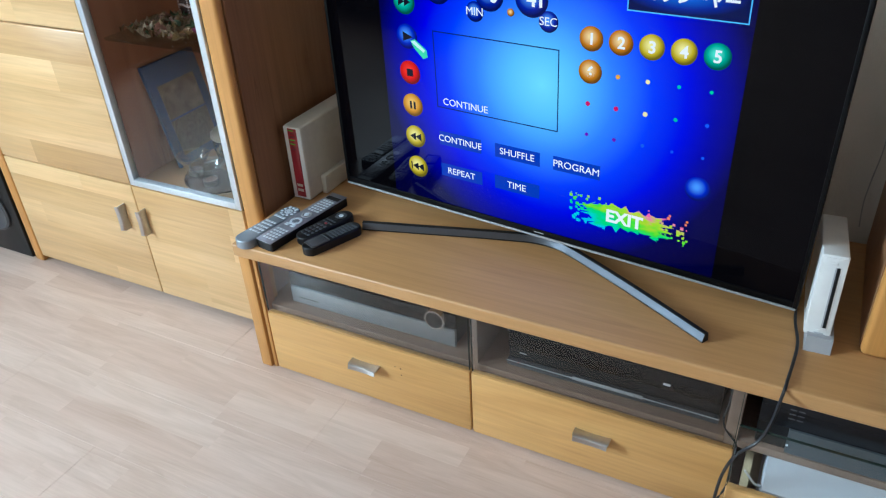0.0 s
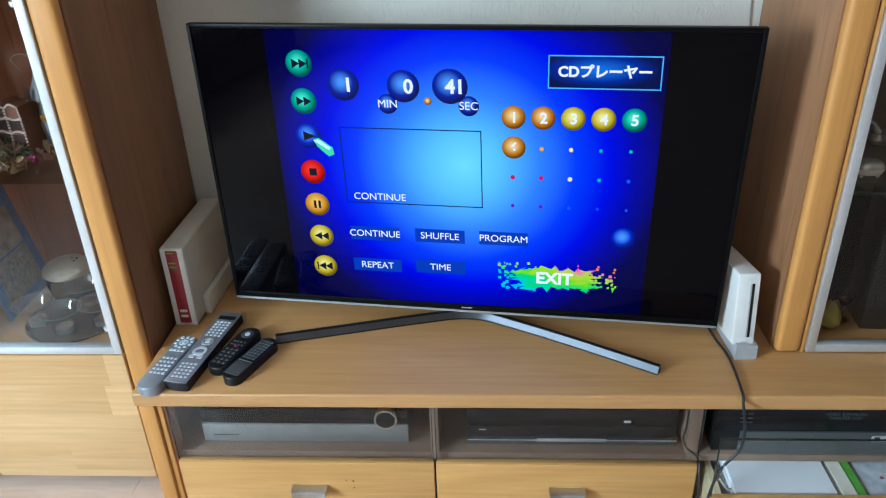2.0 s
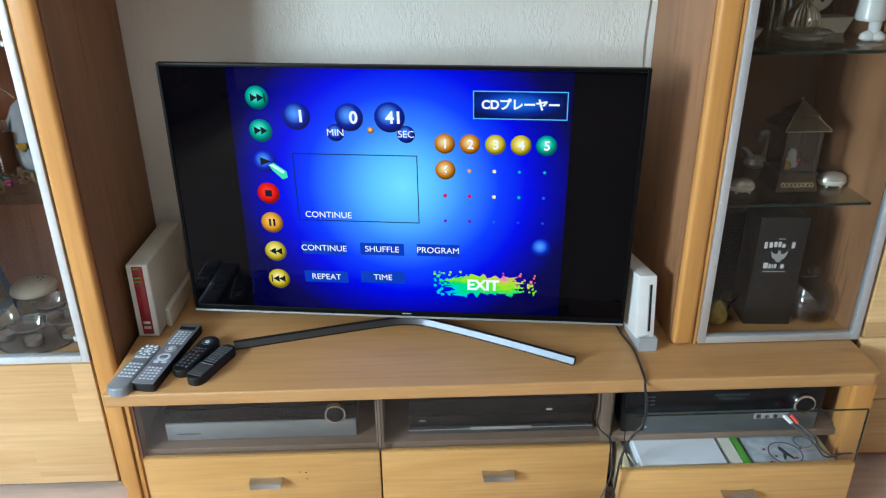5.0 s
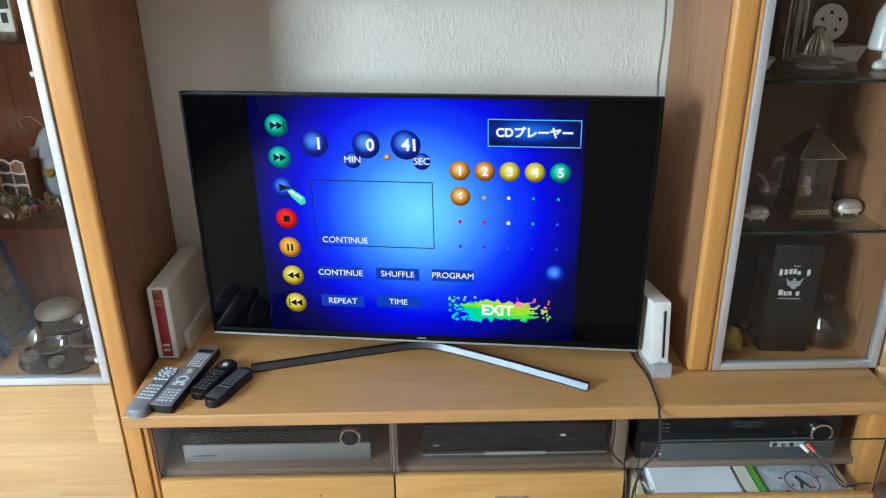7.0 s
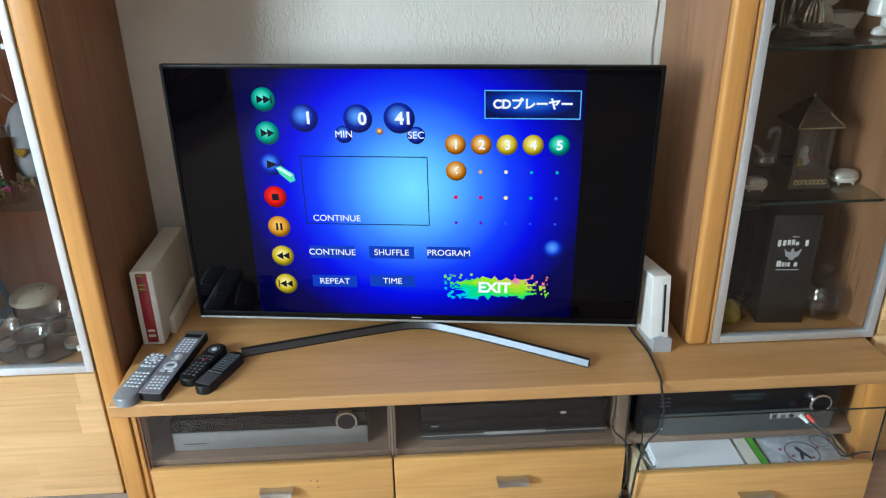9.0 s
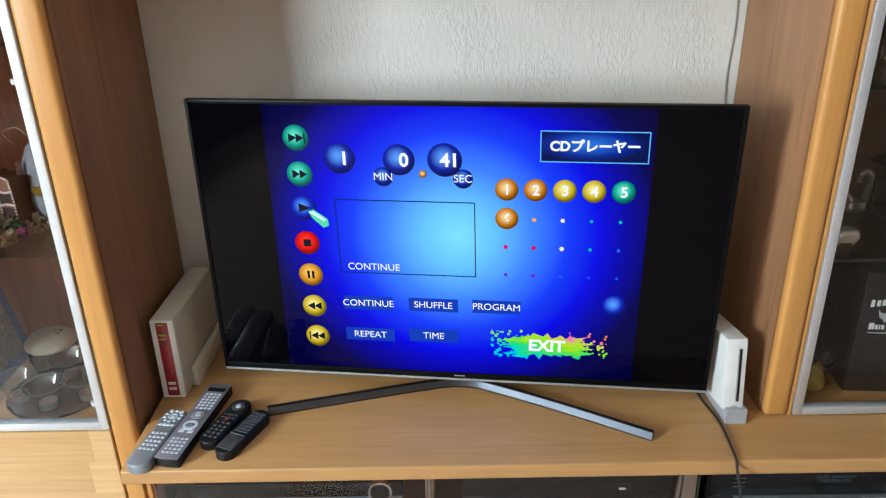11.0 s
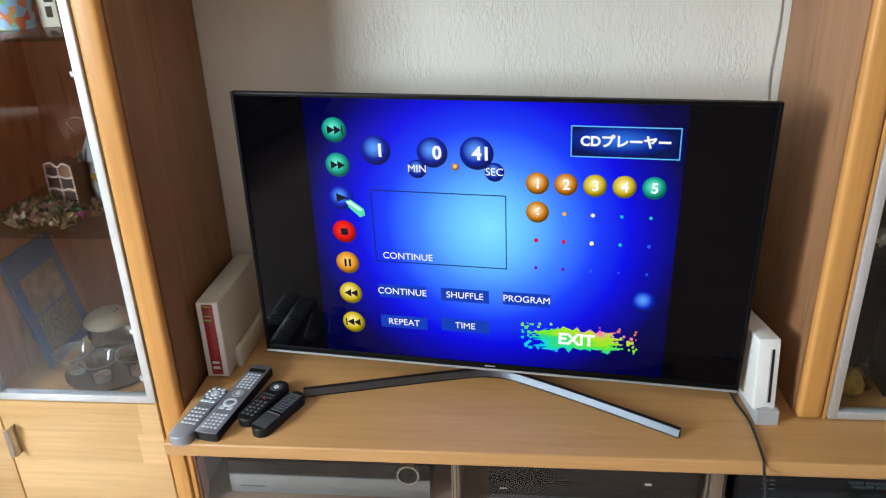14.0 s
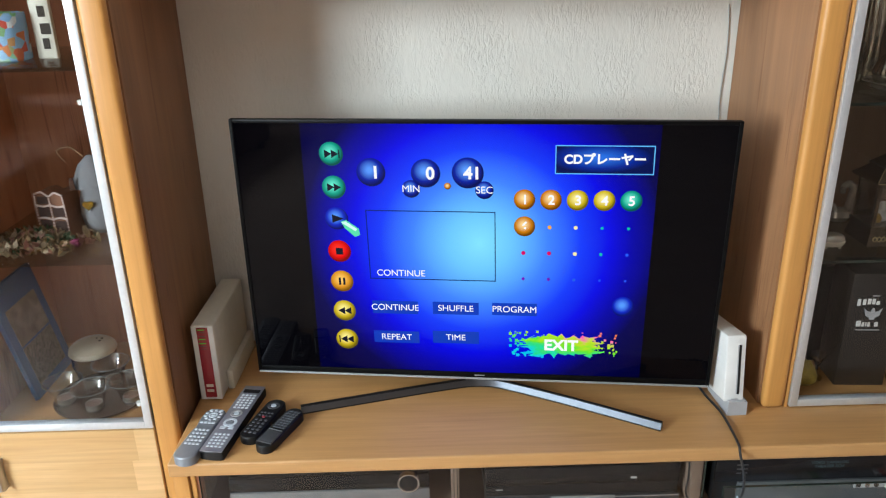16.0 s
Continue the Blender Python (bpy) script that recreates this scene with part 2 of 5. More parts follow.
def laminate():
    m, nt, b = mat_base("laminate_floor")
    g = nt.nodes.new("ShaderNodeNewGeometry")
    sep = nt.nodes.new("ShaderNodeSeparateXYZ")
    nt.links.new(g.outputs["Position"], sep.inputs[0])
    row = math_node(nt, "FLOOR", math_node(nt, "DIVIDE", math_node(nt, "SUBTRACT", sep.outputs[1], ROOM_Y0), 0.0632))
    w1 = nt.nodes.new("ShaderNodeTexWhiteNoise")
    w1.noise_dimensions = "1D"
    nt.links.new(row, w1.inputs["W"])
    cell = nt.nodes.new("ShaderNodeCombineXYZ")
    nt.links.new(math_node(nt, "FLOOR", math_node(nt, "ADD", math_node(nt, "DIVIDE", sep.outputs[0], 0.42), math_node(nt, "MULTIPLY", w1.outputs[0], 7.0))), cell.inputs[0])
    nt.links.new(row, cell.inputs[1])
    w2 = nt.nodes.new("ShaderNodeTexWhiteNoise")
    w2.noise_dimensions = "2D"
    nt.links.new(cell.outputs[0], w2.inputs["Vector"])
    sh = nt.nodes.new("ShaderNodeVectorMath")
    sh.operation = "MULTIPLY_ADD"
    nt.links.new(w2.outputs["Color"], sh.inputs[0])
    sh.inputs[1].default_value = (3, 3, 3)
    nt.links.new(g.outputs["Position"], sh.inputs[2])
    grain = noise_tex(nt, mapped(nt, sh.outputs[0], (1.8, 13, 1)), 1.0, 5, 0.6, 2.2)
    fine = noise_tex(nt, mapped(nt, sh.outputs[0], (7, 190, 1)), 1.0, 3, 0.6)
    col = ramp(nt, w2.outputs["Value"], [(0.0, (0.575, 0.435, 0.365)), (0.5, (0.625, 0.487, 0.415)), (1.0, (0.655, 0.525, 0.455))])
    col = mix_rgb(nt, "MULTIPLY", 0.7, col, ramp(nt, grain, [(0.3, (0.82, 0.76, 0.7)), (0.62, (1.06, 1.05, 1.04))]))
    col = mix_rgb(nt, "MULTIPLY", 0.35, col, ramp(nt, fine, [(0.3, (0.84, 0.8, 0.76)), (0.65, (1.04, 1.04, 1.04))]))
    nt.links.new(col, b.inputs["Base Color"])
    r = math_node(nt, "MULTIPLY_ADD", fine, 0.15)
    r.node.inputs[2].default_value = 0.3
    nt.links.new(r, b.inputs["Roughness"])
    bump(nt, fine, 0.08, 0.0005, b)
    return m


M_WALL, M_FLOOR = wallpaper(), laminate()
# taupe of the unseen walls is set to dim reflections and bounced light
M_WALLDIM = plain("unseen_wall_dimmed", (0.26, 0.185, 0.145), 0.8, 0, 0.05, 6)
M_CEIL = plain("white_ceiling_paint", (0.75, 0.74, 0.71), 0.8, 0, 0.03, 8)


# ---- mesh helpers ----
def box(x0, x1, y0, y1, z0, z1, bevel=0.0, seg=2, bm=None):
    bm = bm or bmesh.new()
    made = bmesh.ops.create_cube(bm, size=1.0)["verts"]
    for v in made:
        v.co = Vector(((x0 + x1) / 2 + v.co.x * (x1 - x0), (y0 + y1) / 2 + v.co.y * (y1 - y0), (z0 + z1) / 2 + v.co.z * (z1 - z0)))
    if bevel:
        edges = {e for v in made for e in v.link_edges}
        bmesh.ops.bevel(bm, geom=list(edges), offset=bevel, segments=seg, profile=0.5, affect="EDGES")
    return bm


def lathe(profile, n=32, at=(0, 0, 0), squash=(1, 1, 1), bm=None):
    """Turn a profile of (radius, height) round the upright axis."""
    bm = bm or bmesh.new()
    rings = []
    for r, z in profile:
        rings.append([bm.verts.new((at[0] + squash[0] * max(r, 1e-5) * math.cos(2 * math.pi * i / n), at[1] + squash[1] * max(r, 1e-5) * math.sin(2 * math.pi * i / n), at[2] + squash[2] * z)) for i in range(n)])
    for a, b in zip(rings, rings[1:]):
        for i in range(n):
            bm.faces.new((a[i], a[(i + 1) % n], b[(i + 1) % n], b[i]))
    if profile[0] == profile[-1]:
        return bm
    if profile[0][0] > 1e-4:
        bm.faces.new(rings[0][::-1])
    if profile[-1][0] > 1e-4:
        bm.faces.new(rings[-1])
    return bm


def spline(points, steps=8):
    pts = [Vector(p) for p in points]
    pts = [2 * pts[0] - pts[1], *pts, 2 * pts[-1] - pts[-2]]
    out = []
    for a, b, c, d in zip(pts, pts[1:], pts[2:], pts[3:]):
        for i in range(steps):
            t = i / steps
            out.append(0.5 * ((2 * b) + (c - a) * t + (2 * a - 5 * b + 4 * c - d) * t * t + (3 * b - a - 3 * c + d) * t ** 3))
    return out + [pts[-2]]


def tube(points, radius, n=8, steps=8, bm=None, taper=None):
    bm = bm or bmesh.new()
    path = spline(points, steps) if steps else [Vector(p) for p in points]
    rings = []
    for i, p in enumerate(path):
        d = (path[min(i + 1, len(path) - 1)] - path[max(i - 1, 0)]).normalized()
        side = d.cross(Vector((0, 0, 1)) if abs(d.z) < 0.9 else Vector((1, 0, 0))).normalized()
        up = side.cross(d)
        r = radius if taper is None else radius + (taper - radius) * i / (len(path) - 1)
        rings.append([bm.verts.new(p + r * (math.cos(2 * math.pi * k / n) * side + math.sin(2 * math.pi * k / n) * up)) for k in range(n)])
    for a, b in zip(rings, rings[1:]):
        for k in range(n):
            bm.faces.new((a[k], a[(k + 1) % n], b[(k + 1) % n], b[k]))
    bm.faces.new(rings[0][::-1])
    bm.faces.new(rings[-1])
    return bm


def prism(outline, y0, y1, bm=None):
    """A flat outline of (x, z) given depth along y."""
    bm = bm or bmesh.new()
    a = [bm.verts.new((x, y0, z)) for x, z in outline]
    b = [bm.verts.new((x, y1, z)) for x, z in outline]
    bm.faces.new(a)
    bm.faces.new(b[::-1])
    for i in range(len(a)):
        bm.faces.new((a[i], b[i], b[(i + 1) % len(a)], a[(i + 1) % len(a)]))
    bmesh.ops.recalc_face_normals(bm, faces=bm.faces)
    return bm


def slab(outline, z0, z1):
    """A flat outline of (x, y) given height."""
    bm = prism(outline, z0, z1)
    bm.transform(Matrix(((1, 0, 0, 0), (0, 0, 1, 0), (0, 1, 0, 0), (0, 0, 0, 1))))
    bmesh.ops.recalc_face_normals(bm, faces=bm.faces)
    return bm


def circle(u, v, r, n=24):
    return [(u + r * math.cos(2 * math.pi * i / n), v + r * math.sin(2 * math.pi * i / n)) for i in range(n)]


def mesh_of(name, bm, material, smooth=True):
    me = bpy.data.meshes.new(name)
    bmesh.ops.recalc_face_normals(bm, faces=bm.faces)
    bm.to_mesh(me)
    bm.free()
    me.materials.append(material)
    if smooth:
        me.shade_smooth()
        me.set_sharp_from_angle(angle=radians(35))
    return me


SHIFT = [0.0, 0.0]


def thing(name, at, label, category, group="", rz=0.0, kind=""):
    """An empty that carries its parts; SHIFT moves a whole group of things along x and y from where its numbers put it."""
    e = new(name)
    e.empty_display_size = 0.05
    e.matrix_world = pose(at[0] + SHIFT[0], at[1] + SHIFT[1], at[2], 0, 0, rz)
    e["shift"] = SHIFT[:]
    e["at"] = at
    return tagged(e, label, category, group, kind)


def part(name, bm, material, parent, label="", local=False):
    """One mesh object under a thing or a part. Coordinates are the world's unless local."""
    root = parent
    while root.parent:
        root = root.parent
    if not local:
        bm.transform(root.matrix_basis.inverted() @ Matrix.Translation((*root.get("shift", (0.0, 0.0)), 0.0)))
    ob = new(name, mesh_of(name, bm, material))
    ob.parent = parent
    return tagged(ob, label)


def structure(name, bm, material, label, category):
    return tagged(new(name, mesh_of(name, bm, material)), label, category, "", "structure")


def words(name, text, size, material, parent, m, label="", bold=0.0):
    """Lettering as a thin mesh; m places it in its thing, text running along x and facing -y."""
    cu = bpy.data.curves.new(name, "FONT")
    cu.body, cu.size, cu.align_x, cu.align_y, cu.extrude, cu.offset = text, size, "CENTER", "CENTER", 0.0002, bold
    tmp = new(name, cu)
    bpy.context.view_layer.update()
    me = bpy.data.meshes.new_from_object(tmp.evaluated_get(bpy.context.evaluated_depsgraph_get()))
    bpy.data.objects.remove(tmp)
    me.transform(m @ pose(0, 0, 0, 90))
    me.materials.clear()
    me.materials.append(material)
    ob = new(name, me)
    ob.parent = parent
    return tagged(ob, label)


# ---- the room ----
structure("wall_north", box(ROOM_X0 - 0.2, ROOM_X1 + 0.2, ROOM_Y1, ROOM_Y1 + 0.2, -0.1, ROOM_H), M_WALL, "white wall with coarse vertical-stroke wallpaper", "wall")
structure("wall_south", box(ROOM_X0 - 0.2, ROOM_X1 + 0.2, ROOM_Y0 - 0.2, ROOM_Y0, -0.1, ROOM_H), M_WALLDIM, "plain unseen wall, coloured dark to dim reflections", "wall")
structure("wall_east", box(ROOM_X1, ROOM_X1 + 0.2, ROOM_Y0, ROOM_Y1, -0.1, ROOM_H), M_WALLDIM, "plain unseen wall, coloured dark to dim reflections", "wall")
wb = bmesh.new()
for y0, y1, z0, z1 in ((ROOM_Y0, WIN_Y0, -0.1, ROOM_H), (WIN_Y1, ROOM_Y1, -0.1, ROOM_H), (WIN_Y0, WIN_Y1, -0.1, WIN_Z0), (WIN_Y0, WIN_Y1, WIN_Z1, ROOM_H)):
    box(ROOM_X0 - 0.2, ROOM_X0, y0, y1, z0, z1, bm=wb)
structure("wall_west", wb, M_WALLDIM, "plain unseen wall, coloured dark to dim reflections, with a large window opening", "wall")
structure("ceiling", box(ROOM_X0 - 0.2, ROOM_X1 + 0.2, ROOM_Y0 - 0.2, ROOM_Y1 + 0.2, ROOM_H, ROOM_H + 0.15), M_CEIL, "plain white painted ceiling", "ceiling")
floor = structure("floor", box(ROOM_X0 - 0.2, ROOM_X1 + 0.2, ROOM_Y0 - 0.2, ROOM_Y1 + 0.2, -0.12, -0.0105), M_GAP, "pale three-strip beech laminate floor", "floor")
win = structure("window_1", box(ROOM_X0 - 0.1, ROOM_X0 - 0.04, WIN_Y0, WIN_Y0 + 0.07, WIN_Z0, WIN_Z1, 0.006), M_WHITE, "large white-framed window", "window")
for y0, y1, z0, z1 in ((WIN_Y1 - 0.07, WIN_Y1, WIN_Z0, WIN_Z1), (WIN_Y0 + 0.07, WIN_Y1 - 0.07, WIN_Z0, WIN_Z0 + 0.07), (WIN_Y0 + 0.07, WIN_Y1 - 0.07, WIN_Z1 - 0.07, WIN_Z1)):
    part("window_frame", box(ROOM_X0 - 0.1, ROOM_X0 - 0.04, y0, y1, z0, z1, 0.006), M_WHITE, win)

# ---- the low media board ----
DZ, DX0, DX1, DYF, DYB = 0.384, -1.032, 0.762, 1.190, 1.744
SLAB = 0.034
desk = thing("media_board", (-0.14, 1.45, 0), "long low honey-coloured wooden media board with drawers", "sideboard")
bm = slab([(DX0, DYF), (DX1 - 0.022, DYF), (DX1 - 0.006, DYF + 0.007), (DX1, DYF + 0.022), (DX1, DYB), (DX0, DYB)], DZ - SLAB, DZ)
bmesh.ops.bevel(bm, geom=bm.edges[:], offset=0.005, segments=3, profile=0.5, affect="EDGES")
part("top", bm, M_TOP, desk, "oiled solid wood top")
for x0, x1, x2 in ((-1.03, -0.98, -0.9965), (0.710, 0.760, 0.760)):
    part("side_post", box(x0, x2, 1.201, 1.262, 0, DZ - SLAB, 0.004), M_POST, desk)
    part("side_panel", box(x0 + 0.004, x1 - 0.012, 1.262, DYB - 0.002, 0.0, DZ - SLAB), M_SIDE, desk)
for x0, x1 in ((-0.423, -0.405), (0.119, 0.143)):
    part("divider", box(x0, x1, 1.228, DYB - 0.016, 0.03, DZ - SLAB, 0.001), M_GREYWOOD, desk)
for x0, x1 in ((-0.992, -0.423), (-0.405, 0.119), (0.143, 0.710)):
    part("shelf", box(x0, x1, 1.226, DYB - 0.016, 0.182, 0.2, 0.001), M_GREYWOOD, desk)
for x0, x1, mat in ((-0.983, -0.9765, M_INNER), (0.7035, 0.7098, M_POST)):
    part("groove_strip", box(x0, x1, 1.214, 1.24, 0.01, DZ - SLAB), mat, desk)
part("inner_post", box(-0.9945, -0.9835, 1.208, 1.262, 0.0, DZ - SLAB, 0.002), M_POST, desk)
part("base_panel", box(-0.992, 0.708, 1.235, DYB - 0.016, 0.012, 0.03), M_GREYWOOD, desk)
part("back_panel", box(-0.992, 0.708, DYB - 0.016, DYB - 0.002, 0.012, DZ - SLAB), M_INNER, desk)


def bow_handle(x, y, z, wide, parent, upright=False):
    """A bent metal plate pull: it stands out from the front and turns down, slightly hollow along its length."""
    bm = bmesh.new()
    n = 10
    section = ((0.0, 0.008), (-0.019, 0.0075), (-0.025, 0.004), (-0.028, -0.005), (-0.025, -0.0055), (-0.022, 0.001), (-0.018, 0.004), (0.0, 0.004))
    rows = []
    for i in range(n + 1):
        s = -1 + 2 * i / n
        rows.append([bm.verts.new((s * wide / 2 * (1 - 0.06 * (py < -0.02)), py + 0.004 * (1 - s * s) * (py < -0.01), pz - 0.0025 * (1 - s * s))) for py, pz in section])
    for a, b in zip(rows, rows[1:]):
        for k in range(len(section)):
            m = (k + 1) % len(section)
            bm.faces.new((a[k], a[m], b[m], b[k]))
    bm.faces.new(rows[0][::-1])
    bm.faces.new(rows[-1])
    if upright:
        bm.transform(pose(0, 0, 0, 0, 90, 0))
    bm.transform(Matrix.Translation((x, y, z)))
    return part("handle", bm, M_HANDLE, parent, "satin metal bow handle")


def drawer(x0, x1, pull, label):
    """A drawer whose front carries a glass pane that closes the bay above it."""
    y = 1.203 - pull
    d = thing("drawer", ((x0 + x1) / 2, y + 0.2, 0.03), label, "drawer", "drawers of the media board")
    f = part("front", box(x0, x1, y, y + 0.019, 0.008, 0.187, 0.003), M_DRAWER, d, "solid wood drawer front")
    bow_handle((x0 + x1) / 2 + 0.005, y, 0.116, 0.078, f)
    pane = part("glass_pane", box(x0 + 0.002, x1 - 0.002, y + 0.004, y + 0.009, 0.190, 0.340, 0.001), M_FLAP if pull else M_GLASS, d, "clear upright glass pane")
    pane.visible_shadow = False
    part("pane_edge", box(x0 + 0.002, x1 - 0.002, y + 0.004, y + 0.009, 0.3402, 0.3414), M_EDGE, pane, "green polished glass edge")
    for ex in (x0 + 0.0008, x1 - 0.002):
        part("pane_edge", box(ex, ex + 0.0012, y + 0.004, y + 0.009, 0.191, 0.3414), M_EDGE, pane)
    for a, b in ((x0 + 0.022, x0 + 0.036), (x1 - 0.036, x1 - 0.022)):
        part("side", box(a, b, y + 0.019, y + 0.40, 0.04, 0.165), M_DRAWER_IN, d)
    part("bottom", box(x0 + 0.036, x1 - 0.036, y + 0.019, y + 0.39, 0.042, 0.05), M_DRAWER_IN, d)
    part("back", box(x0 + 0.036, x1 - 0.036, y + 0.39, y + 0.40, 0.042, 0.15), M_DRAWER_IN, d)
    return d


first = drawer(-0.976, -0.416, 0.0, "closed wooden drawer with a glass pane above")
for x, z, r in ((-0.610, 0.137, 0.0016), (-0.595, 0.135, 0.0022), (-0.594, 0.116, 0.0018)):
    bm = lathe([(r, 0.0), (r * 0.8, 0.0006), (0.0, 0.0007)], 10)
    bm.transform(pose(x, 1.203, z, 90, 0, 0))
    part("knot", bm, M_GAP, first)
drawer(-0.412, 0.141, 0.0, "closed wooden drawer with a glass pane above")
drawer(0.1425, 0.694, 0.092, "pulled-out wooden drawer with papers inside")


# ---- tall cabinets ----
def cabinet_shell(root, x0, x1, yf, z0, z1, left_post, right_post, inside, post=0.053):
    """Carcass with solid wood posts at its visible front edges."""
    for on, a, b in ((left_post, x0, x0 + post), (right_post, x1 - post, x1)):
        part("side_panel", box(a if a == x0 else b - 0.022, a + 0.022 if a == x0 else b, yf + 0.026, DYB, z0, z1), M_SIDE, root)
        if on:
            part("front_post", box(a, b, yf, yf + 0.026, z0, z1, 0.0125, 5), M_POST, root)
    part("back_panel", box(x0 + 0.022, x1 - 0.022, DYB - 0.01, DYB, z0, z1), inside, root)
    part("bottom_panel", box(x0 + 0.022, x1 - 0.022, yf + 0.03, DYB - 0.01, z0 + 0.001, z0 + 0.010), M_TOP, root)
    part("top_panel", box(x0 + 0.022, x1 - 0.022, yf + 0.03, DYB - 0.01, z1 - 0.02, z1), M_SIDE, root)


def glass_door(root, x0, x1, yf, z0, z1, bar=0.0185):
    d = part("glass_door", box(x0, x0 + bar, yf, yf + 0.02, z0, z1, 0.0015), M_ALU, root, "aluminium-framed glass door")
    part("frame_bar", box(x1 - bar, x1, yf, yf + 0.02, z0, z1, 0.0015), M_ALU, d)
    part("frame_bar", box(x0 + bar, x1 - bar, yf, yf + 0.02, z0, z0 + bar, 0.0015), M_ALU, d)
    part("frame_bar", box(x0 + bar, x1 - bar, yf, yf + 0.02, z1 - bar, z1, 0.0015), M_ALU, d)
    p = part("pane", box(x0 + bar - 0.002, x1 - bar + 0.002, yf + 0.008, yf + 0.012, z0 + bar - 0.002, z1 - bar + 0.002), M_GLASS, d, "tinted glass pane")
    p.visible_shadow = False
    return d


TALL = 2.02
LYF = 1.317
left = thing("display_cabinet", (-1.56, 1.53, 0), "tall honey wood cabinet with glass door, standing on floor", "cabinet", "tall cabinets")
cabinet_shell(left, -2.068, -1.046, LYF, 0.0, TALL, False, True, M_INNER)
part("front_post", box(-2.068, -2.03, LYF, LYF + 0.032, 0.0, TALL, 0.006, 3), M_POST, left)
part("divider", box(-1.503, -1.484, LYF + 0.03, DYB - 0.01, 0.02, TALL - 0.02), M_INNER, left)
part("plinth", box(-2.03, -1.10, LYF + 0.03, LYF + 0.045, 0.0, 0.03), M_GAP, left)
part("middle_panel", box(-2.03, -1.10, LYF + 0.03, DYB - 0.01, 0.377, 0.395), M_TOP, left)
for x0, x1, z0, z1, hx in ((-2.026, -1.4935, 0.026, 0.387, -1.548), (-1.4905, -1.101, 0.026, 0.387, -1.468)):
    d = part("lower_door", box(x0, x1, LYF, LYF + 0.02, z0, z1, 0.003), M_DOOR, left, "solid wood door")
    bow_handle(hx, LYF, 0.283, 0.08, d, True)
part("upper_door", box(-2.026, -1.4935, LYF, LYF + 0.02, 0.391, 0.810, 0.003), M_DOOR, left, "solid wood door")
part("upper_door", box(-2.026, -1.4935, LYF, LYF + 0.02, 0.814, TALL - 0.01, 0.003), M_DOOR, left, "solid wood door")
glass_door(left, -1.4905, -1.101, LYF, 0.391, TALL - 0.01)
for z in (1.128, 0.442):
    part("door_catch", lathe([(0.0, 0.0), (0.006, 0.001), (0.007, 0.01), (0.0, 0.012)], 12, (-1.129, LYF + 0.018, z)), M_WHITE, left)
for z in (0.779, 1.190, 1.61):
    sh = part("glass_shelf", box(-1.482, -1.07, LYF + 0.045, DYB - 0.012, z, z + 0.008, 0.001), M_SHELFGLASS, left, "greenish glass shelf")
    sh.visible_shadow = False

RYF = 1.333
right = thing("display_cabinet", (0.553, 1.55, DZ), "honey wood display cabinet with glass door, standing on media board", "cabinet", "tall cabinets")
cabinet_shell(right, 0.308, 0.782, RYF, DZ, TALL, True, False, M_INNER_SHADED)
part("post_strip", box(0.3618, 0.3695, RYF + 0.006, RYF + 0.03, DZ, TALL, 0.001), M_POST, right)
glass_door(right, 0.371, 0.776, RYF, DZ + 0.004, TALL - 0.01)
for z in (0.724, 1.078, 1.44):
    sh = part("glass_shelf", box(0.332, 0.758, RYF + 0.058, DYB - 0.012, z, z + 0.008, 0.001), M_SHELFGLASS, right, "smoky glass shelf")
    sh.visible_shadow = False
    part("shelf_edge", box(0.332, 0.758, RYF + 0.057, RYF + 0.0578, z + 0.0005, z + 0.0075), M_EDGE, sh)

far = thing("side_cabinet", (1.10, 1.55, 0), "tall honey wood cabinet with solid doors, standing on floor", "cabinet", "tall cabinets")
cabinet_shell(far, 0.784, 1.42, RYF, 0.0, TALL, False, True, M_INNER_SHADED)
part("upper_door", box(0.786, 1.364, RYF, RYF + 0.02, 0.394, 1.2, 0.003), M_DOOR, far, "solid wood door")
part("upper_door", box(0.786, 1.364, RYF, RYF + 0.02, 1.204, TALL - 0.01, 0.003), M_DOOR, far, "solid wood door")
part("lower_door", box(0.786, 1.364, RYF, RYF + 0.02, 0.205, 0.39, 0.003), M_DOOR, far, "solid wood drawer front")
part("lower_door", box(0.786, 1.364, RYF, RYF + 0.02, 0.03, 0.201, 0.003), M_DOOR, far, "solid wood drawer front")

bridge = thing("wall_shelf", (-0.362, 1.58, 1.318), "thick honey wood shelf bridging the tall cabinets above the television", "shelf")
part("board", box(-1.044, 0.306, 1.43, DYB + 0.006, 1.318, 1.352, 0.005, 3), M_TOP, bridge)

# ---- floor-standing speaker ----
spk = thing("loudspeaker", (-2.19, 1.45, 0), "tall black loudspeaker standing on the floor beside the cabinet", "speaker")
part("enclosure", box(-2.30, -2.085, 1.318, 1.60, 0.0, 0.98, 0.006), M_BLACK, spk)
for z, r in ((0.16, 0.062), (0.44, 0.075), (0.66, 0.075), (0.84, 0.035)):
    bm = lathe([(r * 1.14, 0.0), (r * 1.14, 0.006), (r * 1.02, 0.010), (r * 0.95, 0.007), (r * 0.4, 0.0015), (r * 0.32, 0.004), (0.0, 0.007)], 32)
    bm.transform(pose(-2.1925, 1.318, z, 90, 0, 0))
    part("driver", bm, M_DARKGREY, spk, "dark cone driver")

# ---- television ----
TV_AT, TV_YAW, TV_LEAN, TV_ROLL = (-0.3492, 1.4375, DZ), -6.55, 0.47, 0.24
tv = thing("television", TV_AT, "large flat black television showing a blue disc-player screen, on media board", "television", rz=TV_YAW)
PANEL = pose(0, 0, 0.0422, TV_LEAN, 0, 0) @ pose(0, 0, 0, 0, TV_ROLL, 0)
